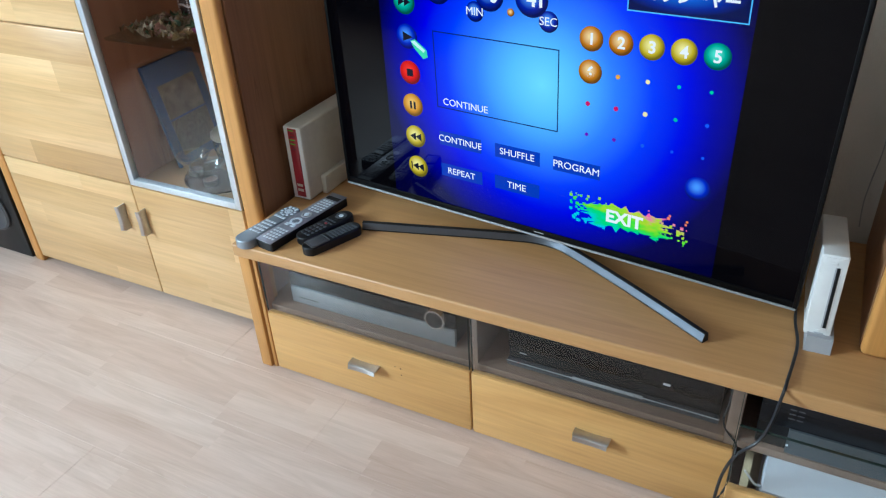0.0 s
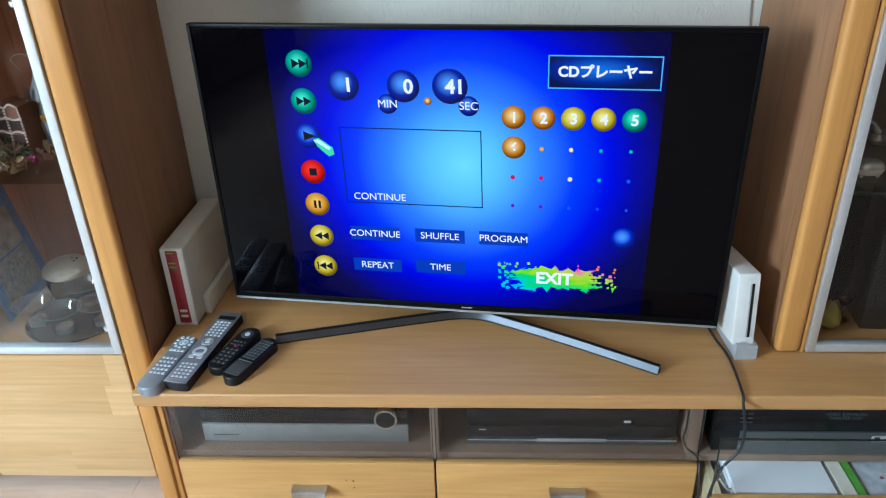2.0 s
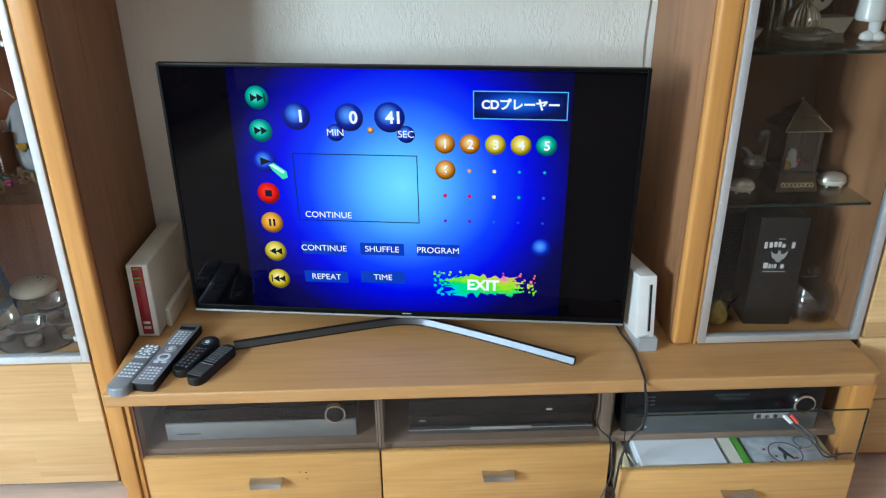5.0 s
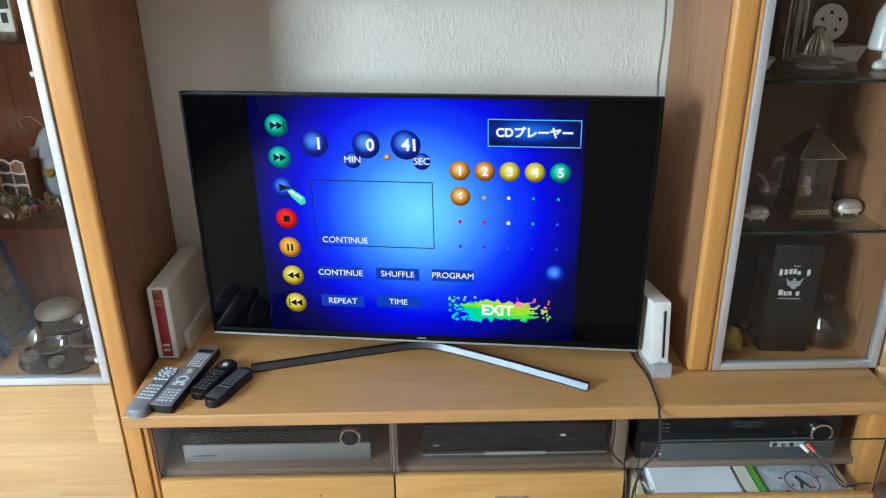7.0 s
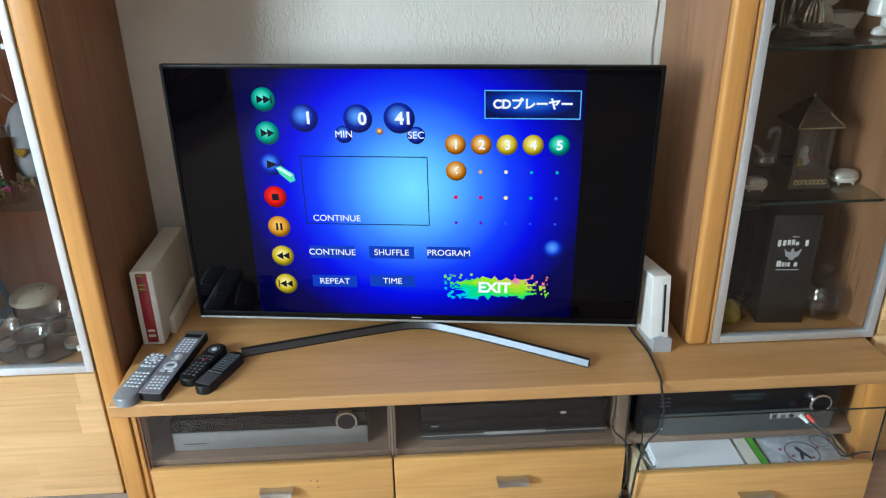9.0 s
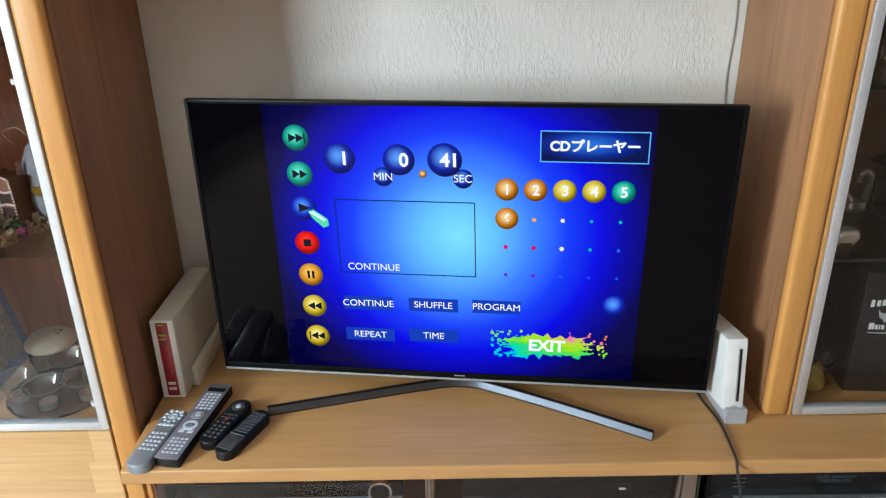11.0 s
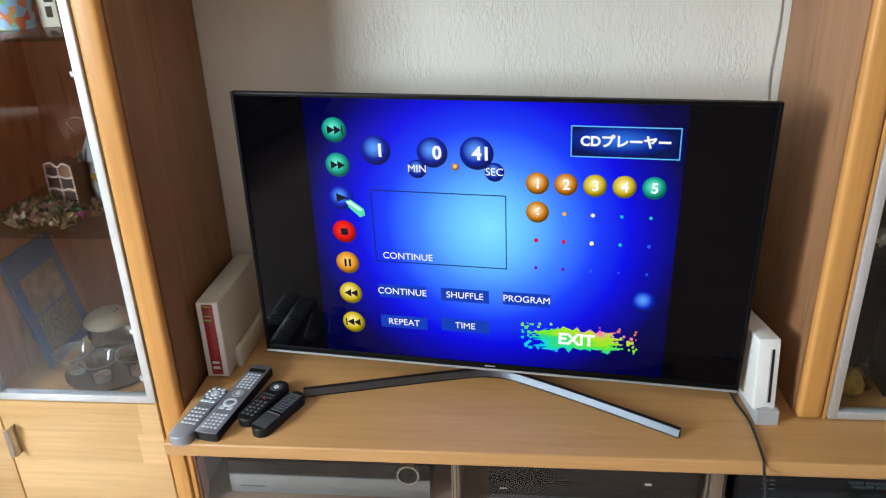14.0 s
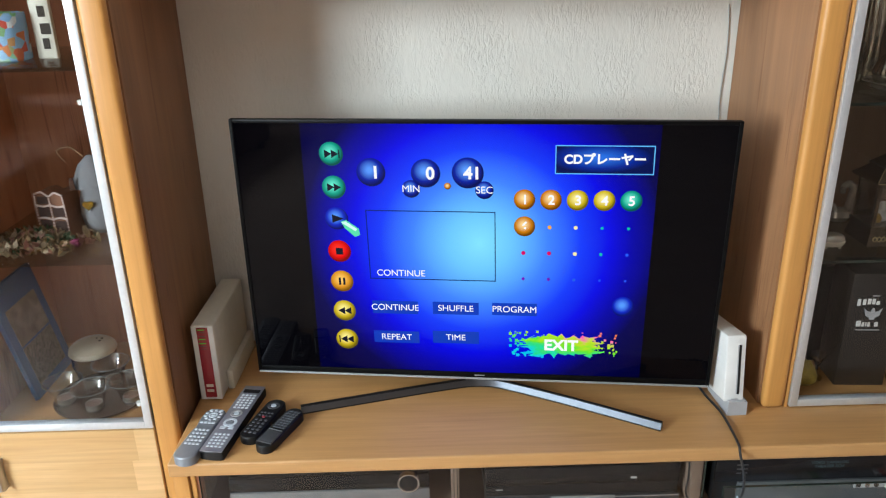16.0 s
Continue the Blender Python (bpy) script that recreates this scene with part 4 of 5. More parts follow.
SZ = 0.2
av = thing("disc_player", (-0.70, 1.42, SZ), "silver and black disc player behind the glass", "disc player")
part("case", box(-0.928, -0.474, 1.262, 1.60, SZ + 0.004, SZ + 0.088, 0.003), M_BLACK, av)
part("upper_panel", box(-0.929, -0.473, 1.256, 1.2625, SZ + 0.051, SZ + 0.089, 0.002), M_GLOSSBLACK, av)
fp = part("lower_panel", box(-0.929, -0.473, 1.253, 1.2625, SZ + 0.002, SZ + 0.0508, 0.002), M_AVGREY, av, "satin silver panel")
part("maker_bar", box(-0.905, -0.848, 1.2524, 1.2532, SZ + 0.020, SZ + 0.0225), M_DARKGREY, fp)
for i in range(5):
    part("print_bar", box(-0.905 + 0.012 * (i % 2), -0.893 + 0.012 * (i % 2), 1.2554, 1.2562, SZ + 0.057 + 0.006 * i, SZ + 0.058 + 0.006 * i), M_KEYDARK, av)
knob(av, -0.520, 1.256, SZ + 0.0725, 0.026)
for x in (-0.89, -0.51):
    part("foot", lathe([(0.015, 0.0), (0.016, 0.004), (0.0, 0.004)], 16, (x, 1.30, SZ)), M_BLACK, av)

rx = thing("satellite_receiver", (-0.12, 1.42, SZ), "flat black satellite receiver with silver flap behind glass", "receiver")
part("lower_case", box(-0.345, 0.103, 1.262, 1.54, SZ + 0.002, SZ + 0.046, 0.003), M_BLACK, rx)
part("upper_case", box(-0.345, 0.103, 1.254, 1.54, SZ + 0.047, SZ + 0.096, 0.004), M_GLOSSBLACK, rx, "gloss black upper part")
part("base_lip", box(-0.346, 0.104, 1.250, 1.2622, SZ + 0.001, SZ + 0.016, 0.002), M_DARKGREY, rx)
part("silver_line", box(-0.346, 0.104, 1.2490, 1.2500, SZ + 0.0135, SZ + 0.0155), M_SILVER, rx)
part("silver_flap", box(-0.195, -0.046, 1.2468, 1.2489, SZ + 0.0125, SZ + 0.021, 0.0008), M_SILVER, rx, "silver front flap")
part("brand_mark", box(-0.011, 0.003, 1.2532, 1.2542, SZ + 0.061, SZ + 0.066), M_MARK, rx)
part("maker_bar", box(-0.320, -0.304, 1.2612, 1.2622, SZ + 0.031, SZ + 0.034), M_GREYPL, rx)
part("standby_light", box(-0.319, -0.317, 1.2486, 1.2492, SZ + 0.0138, SZ + 0.0155), lit("red_led", (0.8, 0.05, 0.02), 1.0), rx)

SHIFT[:] = 0.004, -0.016
am = thing("receiver", (0.43, 1.42, SZ), "black and silver home theatre receiver above the open drawer", "receiver")
part("case", box(0.168, 0.652, 1.250, 1.62, SZ + 0.004, SZ + 0.145, 0.003), M_BLACK, am)
part("upper_panel", box(0.167, 0.653, 1.244, 1.2505, SZ + 0.0628, SZ + 0.146, 0.002), M_GLOSSBLACK, am, "gloss black display panel")
lp = part("lower_panel", box(0.222, 0.643, 1.241, 1.2505, SZ + 0.003, SZ + 0.0625, 0.002), M_AVDARK, am, "satin grey panel")
knob(am, 0.602, 1.244, SZ + 0.081, 0.027)
L_DISP = lit("dim_display_blue", (0.07, 0.11, 0.12), 0.6)
words("display_text", "VIDEO 3:ANALOG\nTHEATER 5CH", 0.0105, L_DISP, am, Matrix.Translation(Vector((0.425, 1.2436, SZ + 0.104)) - Vector(am["at"])), "dim display lettering")
for i in range(6):
    part("print_bar", box(0.215 + 0.014 * (i % 2), 0.226 + 0.014 * (i % 2), 1.2432, 1.2442, SZ + 0.086 + 0.011 * (i // 2), SZ + 0.0885 + 0.011 * (i // 2)), M_DARKGREY, am)
plate = part("jack_plate", box(0.487, 0.571, 1.2395, 1.2412, SZ + 0.0395, SZ + 0.0545, 0.0006), M_GREYPL, lp)
for x, mat in ((0.517, M_CHROME), (0.538, M_GAP), (0.560, M_CHROME)):
    bm = lathe([(0.0055, 0.0), (0.0055, 0.002), (0.003, 0.002), (0.0028, 0.0005), (0.0, 0.0005)], 16)
    bm.transform(pose(x, 1.2395, SZ + 0.047, 90, 0, 0))
    part("jack", bm, mat, plate)
part("jack", box(0.492, 0.503, 1.2388, 1.2396, SZ + 0.0415, SZ + 0.0525), M_GAP, plate)
for i in range(6):
    part("small_key", box(0.302 + 0.026 * i, 0.311 + 0.026 * i, 1.2396, 1.2412, SZ + 0.045, SZ + 0.0472, 0.0004), M_DARKGREY, lp)
part("power_key", box(0.222, 0.226, 1.2396, 1.2412, SZ + 0.022, SZ + 0.026), M_KEY, lp)

# ---- papers in the open drawer ----
SHIFT[:] = 0.012, -0.017
pp = thing("paper_stack", (0.32, 1.30, 0.05), "stack of white papers lying in the open drawer", "paper")
rng = random.Random(2)
for i in range(9):
    bm = slab([(0.188, 1.154), (0.388, 1.154), (0.388, 1.40), (0.188, 1.40)], 0.0505 + 0.0145 * i, 0.0505 + 0.0145 * (i + 1) - 0.001)
    bm.transform(Matrix.Translation((rng.uniform(-0.003, 0.003), rng.uniform(0, 0.004), 0)))
    part("sheet_bundle", bm, M_PAPER, pp)
gb = thing("booklet", (0.42, 1.28, 0.05), "bright green paper booklet standing in the open drawer", "booklet")
part("cover", slab([(0.434, 1.152), (0.448, 1.152), (0.444, 1.38), (0.430, 1.38)], 0.051, 0.180), plain("green_card", (0.08, 0.36, 0.03), 0.5), gb)
gb2 = thing("booklet", (0.395, 1.28, 0.05), "cream paper booklet standing in the open drawer", "booklet")
part("cover", slab([(0.402, 1.152), (0.430, 1.152), (0.426, 1.38), (0.398, 1.38)], 0.051, 0.179), plain("cream_card", (0.74, 0.72, 0.65), 0.6), gb2)
mg = thing("magazine", (0.545, 1.28, 0.05), "grey-blue printed magazine with a ring emblem, in open drawer", "magazine")
cv = part("cover", box(0.456, 0.638, 1.150, 1.40, 0.052, 0.175, 0.002), plain("grey_blue_print", (0.36, 0.40, 0.46), 0.35, 0, 0.3, 45), mg)
M_INK = plain("dark_ink", (0.02, 0.03, 0.05), 0.5)


def flat_ring(x, y, z, r, w, material, parent):
    part("ring_emblem", lathe([(r - w, 0.0), (r, 0.0), (r, 0.0006), (r - w, 0.0006), (r - w, 0.0)], 36, (x, y, z)), material, parent)


flat_ring(0.546, 1.190, 0.1752, 0.040, 0.0022, M_INK, cv)
flat_ring(0.606, 1.228, 0.1752, 0.022, 0.0014, M_INK, cv)
part("dark_figure_shape", slab([(0.540, 1.215), (0.546, 1.205), (0.552, 1.190), (0.562, 1.168), (0.556, 1.166), (0.546, 1.182), (0.538, 1.166), (0.532, 1.168), (0.540, 1.190), (0.534, 1.205)], 0.1752, 0.1758), M_INK, cv)
for x, y in ((0.500, 1.205), (0.520, 1.180), (0.500, 1.160), (0.566, 1.172), (0.590, 1.205)):
    part("red_dot", lathe([(0.004, 0.0), (0.0035, 0.0006), (0.0, 0.0007)], 14, (x, y, 0.1752)), M_RED, cv)

# ---- cables ----
SHIFT[:] = 0.0, 0.0
c1 = thing("power_cable", (0.2, 1.3, DZ), "black cable hanging over the front of the media board", "cable")
part("cord", tube(((0.17, 1.60, 0.43), (0.180, 1.52, 0.398), (0.190, 1.470, 0.388), (0.196, 1.389, 0.3875), (0.207, 1.315, 0.3875), (0.201, 1.205, 0.3885), (0.198, 1.178, 0.376), (0.190, 1.130, 0.352), (0.176, 1.103, 0.328), (0.148, 1.096, 0.290), (0.133, 1.095, 0.235), (0.128, 1.098, 0.16), (0.126, 1.110, 0.09), (0.122, 1.140, 0.02), (0.108, 1.170, 0.004), (0.060, 1.180, 0.004), (0.040, 1.14, 0.004), (0.06, 1.06, 0.004), (0.16, 1.00, 0.004)), 0.0029, 8, 8), M_CABLE, c1)
c2 = thing("device_cable", (0.12, 1.25, 0.2), "thin black cable coming out beside the drawers", "cable")
part("cord", tube(((0.090, 1.50, 0.29), (0.108, 1.32, 0.315), (0.1155, 1.25, 0.315), (0.1165, 1.24, 0.27), (0.112, 1.235, 0.235), (0.121, 1.2285, 0.214), (0.1432, 1.2165, 0.195), (0.1432, 1.196, 0.165), (0.1415, 1.182, 0.11), (0.115, 1.165, 0.05), (0.08, 1.150, 0.005), (0.03, 1.13, 0.004), (-0.02, 1.05, 0.004)), 0.0022, 8, 8), M_CABLE, c2)
SHIFT[:] = 0.012, -0.020
c3 = thing("audio_cable", (0.60, 1.2, 0.25), "twin audio cable with white and red plugs", "cable")
for x0, mat, lab in ((0.5505, M_WHITE, "white plug"), (0.5655, plain("bright_red", (0.75, 0.04, 0.03), 0.35), "red plug")):
    part("plug", tube(((x0, 1.2385, SZ + 0.049), (x0 + 0.004, 1.230, SZ + 0.047), (x0 + 0.010, 1.219, SZ + 0.042)), 0.0060, 12, 4, taper=0.0042), mat, c3, lab)
    part("cord", tube(((x0 + 0.009, 1.220, SZ + 0.0425), (x0 + 0.034, 1.182, SZ + 0.030), (0.604, 1.165, SZ + 0.010 + (x0 - 0.55) * 0.5), (0.615 + (x0 - 0.55), 1.155, 0.196), (0.640, 1.157, 0.190 + (x0 - 0.55) * 0.3), (0.664, 1.160, 0.196), (0.684, 1.155, 0.2005)), 0.0020, 8, 8), M_CABLE, c3)
SHIFT[:] = 0.0, 0.0
c4 = thing("wall_cable", (0.29, 1.748, 1.2), "thin pale cable running down the wall", "cable")
part("cord", tube([(0.288 + 0.004 * math.sin(z * 9.0) + 0.004 * math.sin(z * 23), 1.7482, z) for z in [0.42 + 0.06 * i for i in range(15)]], 0.0015, 6, 4), M_WHITECORD, c4)
wp = thing("cable_plug", (0.17, 1.15, 0.1), "small white cable end sticking out of the drawer", "cable")
part("cord", tube(((0.168, 1.150, 0.205), (0.178, 1.152, 0.19), (0.190, 1.156, 0.172), (0.2, 1.165, 0.1625)), 0.0022, 8, 4), M_WHITE, wp)

# ---- things in the glass cabinet over the board ----
RZ0, RZ1, RZ2 = DZ + 0.010, 0.732, 1.086
SHIFT[:] = 0.012, -0.008
M_BRONZE = plain("aged_bronze", (0.11, 0.085, 0.06), 0.32, 0.7, 0.25, 60, 0.2)
M_BRASS = plain("worn_brass", (0.50, 0.40, 0.22), 0.3, 0.7, 0.2)
M_SILVERED = plain("silvered_ceramic", (0.64, 0.62, 0.57), 0.16, 0.6, 0.06)
M_BOX = plain("black_card", (0.010, 0.0095, 0.0095), 0.45, 0, 0.1)

bx = thing("bottle_carton", (0.563, 1.465, RZ0), "tall black bottle carton with white print", "carton", rz=-4)
cx = part("carton", box(-0.058, 0.058, -0.05, 0.05, 0.0, 0.295, 0.0015), M_BOX, bx, local=True)
for i, (u, tall) in enumerate(((-0.040, 0.017), (-0.028, 0.014), (-0.017, 0.014), (-0.007, 0.014), (0.003, 0.009), (0.026, 0.016))):
    z = 0.214 + 0.004 * math.sin(i * 0.6)
    part("print_bar", box(u, u + 0.0075, -0.0512, -0.05, z, z + tall, 0.0004, 1), M_MARK, cx, "white print bar", local=True)
for u, wide, tall in ((-0.034, 0.011, 0.015), (-0.021, 0.006, 0.011), (-0.013, 0.003, 0.011), (-0.008, 0.006, 0.011), (0.008, 0.008, 0.011)):
    part("print_bar", box(u, u + wide, -0.0512, -0.05, 0.160, 0.160 + tall, 0.0004, 1), M_MARK, cx, "white print bar", local=True)
part("print_bar", box(-0.008, 0.008, -0.0512, -0.05, 0.238, 0.2405), M_GREYPL, cx, local=True)
part("print_bar", box(-0.034, 0.022, -0.0512, -0.05, 0.150, 0.1522), M_GREYPL, cx, local=True)
part("emblem", prism([(-0.022, 0.208), (-0.014, 0.200), (-0.006, 0.198), (-0.003, 0.208), (0.001, 0.208), (0.004, 0.198), (0.012, 0.200), (0.020, 0.208), (0.014, 0.188), (0.006, 0.184), (0.004, 0.178), (-0.006, 0.178), (-0.008, 0.184), (-0.016, 0.188)], -0.0512, -0.05), M_GREYPL, cx, "pale spread emblem", local=True)
bx2 = thing("dark_box", (0.470, 1.575, RZ0), "dark blue-black carton standing behind", "carton", rz=6)
part("carton", box(-0.045, 0.055, -0.04, 0.04, 0.0, 0.26, 0.0015), plain("blue_black_card", (0.008, 0.010, 0.016), 0.4), bx2, local=True)

gj = thing("glass_jar", (0.684, 1.460, RZ0), "clear round glass jar with a knobbed lid", "jar")
part("bowl", lathe([(0.030, 0.0), (0.046, 0.006), (0.051, 0.03), (0.049, 0.055), (0.044, 0.064), (0.041, 0.064), (0.046, 0.054), (0.048, 0.03), (0.043, 0.009), (0.0, 0.004)], 40, gj["at"], (1.2, 1.2, 1.15)), M_CLEAR, gj)
ld = part("lid", lathe([(0.045, 0.066), (0.040, 0.078), (0.022, 0.089), (0.008, 0.093), (0.006, 0.100), (0.0, 0.1)], 40, gj["at"], (1.2, 1.2, 1.15)), M_CLEAR, gj)
part("lid_knob", lathe([(0.005, 0.098), (0.012, 0.106), (0.0135, 0.113), (0.009, 0.121), (0.0, 0.124)], 24, gj["at"], (1.2, 1.2, 1.15)), M_CLEAR, ld)

pr = thing("pear_ornament", (0.434, 1.43, RZ0), "small yellow glazed pear ornament with stem", "ornament")
part("fruit", lathe([(0.0, 0.0), (0.016, 0.002), (0.026, 0.014), (0.027, 0.028), (0.020, 0.045), (0.012, 0.057), (0.007, 0.064), (0.0, 0.066)], 24, pr["at"]), plain("yellow_glaze", (0.42, 0.32, 0.06), 0.3, 0, 0.4, 45), pr)
part("stem", tube(((0.434, 1.43, RZ0 + 0.065), (0.437, 1.43, RZ0 + 0.075), (0.443, 1.432, RZ0 + 0.083)), 0.0018, 6, 3), M_GAP, pr)
gv = thing("glass_funnel", (0.474, 1.455, RZ0), "small clear glass with a flared rim", "glass")
part("bowl", lathe([(0.016, 0.0), (0.016, 0.002), (0.003, 0.006), (0.003, 0.034), (0.010, 0.046), (0.020, 0.066), (0.019, 0.066), (0.009, 0.047), (0.0, 0.04)], 28, gv["at"]), M_CRYSTAL, gv)

# lantern
SHIFT[:] = 0.011, 0.004
lt = thing("lantern", (0.603, 1.515, RZ1), "bronze lantern with glass sides and a tiny winter scene", "lantern")
x, y, z = lt["at"]


def pyramid(r0, r1, z0, z1, bm=None):
    bm = bm or bmesh.new()
    a = [bm.verts.new((x + sx * r0, y + sy * r0, z + z0)) for sx, sy in ((-1, -1), (1, -1), (1, 1), (-1, 1))]
    b = [bm.verts.new((x + sx * r1, y + sy * r1, z + z1)) for sx, sy in ((-1, -1), (1, -1), (1, 1), (-1, 1))]
    bm.faces.new(a[::-1]), bm.faces.new(b)
    for i in range(4):
        bm.faces.new((a[i], a[(i + 1) % 4], b[(i + 1) % 4], b[i]))
    return bm


bm = pyramid(0.052, 0.050, 0.0, 0.010)
pyramid(0.050, 0.044, 0.010, 0.040, bm), pyramid(0.048, 0.048, 0.040, 0.046, bm)
base = part("base", bm, M_BRONZE, lt)
wave = [(x - 0.040 + 0.004 * i, y - 0.0512, z + 0.017 + 0.006 * math.sin(i * 1.25)) for i in range(21)]
part("scroll", tube(wave, 0.0016, 6, 3), M_BRASS, base, "raised scrollwork")
part("scroll", tube([(a, b, z + 0.034 - (c - z)) for a, b, c in wave], 0.0012, 6, 3), M_BRASS, base)
for sx in (-1, 1):
    for sy in (-1, 1):
        part("corner_post", box(x + sx * 0.040 - 0.004, x + sx * 0.040 + 0.004, y + sy * 0.040 - 0.004, y + sy * 0.040 + 0.004, z + 0.046, z + 0.150, 0.001), M_BRONZE, lt)
for a, b, c, d in ((-0.036, 0.036, -0.0405, -0.0395), (-0.036, 0.036, 0.0395, 0.0405), (-0.0405, -0.0395, -0.036, 0.036), (0.0395, 0.0405, -0.036, 0.036)):
    p = part("pane", box(x + a, x + b, y + c, y + d, z + 0.047, z + 0.149), M_CLEAR, lt)
    p.visible_shadow = False
bm = pyramid(0.056, 0.056, 0.150, 0.154)
pyramid(0.056, 0.028, 0.154, 0.182, bm), pyramid(0.034, 0.034, 0.182, 0.185, bm), pyramid(0.032, 0.003, 0.185, 0.214, bm)
rf = part("roof", bm, M_BRONZE, lt)
# highlights along the roof's edges, laid on as thin bright tubes
for sx in (-1, 1):
    part("roof_edge", tube(((x + sx * 0.0555, y - 0.0555, z + 0.1545), (x + sx * 0.028, y - 0.028, z + 0.1825)), 0.0011, 6, 0), M_BRASS, rf)
part("roof_edge", tube(((x - 0.0555, y - 0.0562, z + 0.152), (x + 0.0555, y - 0.0562, z + 0.152)), 0.0011, 6, 0), M_BRASS, rf)
part("finial", lathe([(0.003, 0.213), (0.0015, 0.216), (0.003, 0.219), (0.0, 0.222)], 14, lt["at"]), M_HANDLE, rf)
fg = part("scene_figure", lathe([(0.012, 0.047), (0.016, 0.055), (0.014, 0.066), (0.008, 0.072), (0.010, 0.079), (0.009, 0.086), (0.005, 0.092), (0.0, 0.094)], 20, lt["at"]), plain("snow_white", (0.7, 0.73, 0.75), 0.6), lt, "small white plain figure")
part("scene_blob", lathe([(0.009, 0.047), (0.011, 0.056), (0.006, 0.066), (0.0, 0.068)], 16, (x - 0.016, y - 0.012, z)), plain("ochre_blob", (0.5, 0.33, 0.05), 0.6), lt)
part("scene_blob", lathe([(0.006, 0.0), (0.007, 0.006), (0.0, 0.011)], 14, (x + 0.013, y - 0.012, z + 0.062)), M_RED, lt)


def pebble_dish(at, rx, ry, label):
    d = thing("pebble_dish", at, label, "dish")
    bot = part("bowl", lathe([(0.55, 0.003), (0.9, 0.007), (1.0, 0.015), (0.97, 0.0185), (0.0, 0.0185)], 32, at, (rx, ry, 1)), M_CERAMIC, d, "white ceramic lower half")
    part("lid", lathe([(0.985, 0.0188), (0.93, 0.026), (0.7, 0.033), (0.3, 0.037), (0.0, 0.0375)], 32, at, (rx, ry, 1)), M_SILVERED, d, "silvered domed top")
    for sx in (-0.5, 0.5):
        for sy in (-0.5, 0.5):
            part("foot", lathe([(0.003, 0.0), (0.004, 0.0045), (0.0, 0.0045)], 10, (at[0] + sx * rx, at[1] + sy * ry, at[2])), M_CERAMIC, bot)
    return d


pebble_dish((0.708, 1.500, RZ1), 0.036, 0.026, "oval silver and white pebble-shaped dish")
pebble_dish((0.468, 1.468, RZ1), 0.032, 0.022, "oval silver and white pebble-shaped dish")
wr = thing("thin_wire", (0.72, 1.60, RZ1), "thin dark wire rising from the shelf", "wire")
part("cord", tube(((0.690, 1.55, RZ1 + 0.003), (0.700, 1.59, RZ1 + 0.008), (0.722, 1.64, RZ1 + 0.030), (0.752, 1.70, RZ1 + 0.04)), 0.0013, 6, 5), M_CABLE, wr)
sw = thing("swan_ornament", (0.575, 1.645, RZ1), "curved mirror-silver swan ornament", "ornament")
sx, sy = sw["at"][:2]
bm = lathe([(0.0, 0.0), (0.020, 0.002), (0.029, 0.014), (0.024, 0.028), (0.010, 0.036), (0.0, 0.038)], 24, (sx, sy, RZ1), (1.15, 0.8, 1))
tube(((sx + 0.020, sy, RZ1 + 0.020), (sx + 0.024, sy, RZ1 + 0.050), (sx + 0.027, sy, RZ1 + 0.082), (sx + 0.015, sy, RZ1 + 0.098), (sx + 0.001, sy, RZ1 + 0.090), (sx + 0.001, sy, RZ1 + 0.074)), 0.012, 12, 6, bm, taper=0.007)
tube(((sx - 0.012, sy - 0.005, RZ1 + 0.026), (sx - 0.028, sy - 0.005, RZ1 + 0.050), (sx - 0.042, sy - 0.005, RZ1 + 0.060)), 0.009, 10, 5, bm, taper=0.004)
part("body", bm, M_SILVERED, sw)

# top visible shelf
SHIFT[:] = 0.012, 0.020
pl = thing("silver_plate", (0.583, 1.523, RZ2), "round dark silver footed plate", "plate")
part("dish", lathe([(0.042, 0.0), (0.046, 0.003), (0.042, 0.008), (0.055, 0.012), (0.066, 0.018), (0.064, 0.019), (0.05, 0.0145), (0.0, 0.013)], 40, pl["at"]), M_SILVERED, pl)
dm = thing("ribbed_ornament", (0.578, 1.525, RZ2 + 0.013), "ribbed silvered glass dome with a small neck", "ornament")
bm = lathe([(0.030, 0.0), (0.039, 0.009), (0.041, 0.026), (0.033, 0.047), (0.017, 0.065), (0.009, 0.074), (0.011, 0.080), (0.008, 0.080), (0.0, 0.074)], 48, dm["at"])
for i, v in enumerate(bm.verts):
    if i % 2:
        c = Vector((dm["at"][0], dm["at"][1], v.co.z))
        v.co = c + (v.co - c) * 0.93
part("dome", bm, plain("smoky_mirror_glass", (0.42, 0.40, 0.33), 0.12, 0.8, 0.1), dm)
vs = thing("ribbed_vase", (0.568, 1.640, RZ2), "tall ribbed silvered glass vase", "vase")
bm = lathe([(0.030, 0.0), (0.036, 0.01), (0.037, 0.12), (0.032, 0.18), (0.029, 0.19), (0.027, 0.18), (0.0, 0.1)], 48, vs["at"])
for i, v in enumerate(bm.verts):
    if i % 2:
        c = Vector((vs["at"][0], vs["at"][1], v.co.z))
        v.co = c + (v.co - c) * 0.94
part("body", bm, plain("smoky_vase_glass", (0.40, 0.38, 0.32), 0.14, 0.75, 0.1), vs)
dc = thing("ceramic_disc", (0.640, 1.605, RZ2), "flat white ceramic disc with small holes, standing upright", "ornament")
bm = lathe([(0.041, 0.0), (0.043, 0.003), (0.041, 0.006), (0.0, 0.007)], 36)
bm.transform(pose(0.640, 1.605, RZ2 + 0.092, 80, 0, 0))
dd = part("disc", bm, M_CERAMIC, dc)
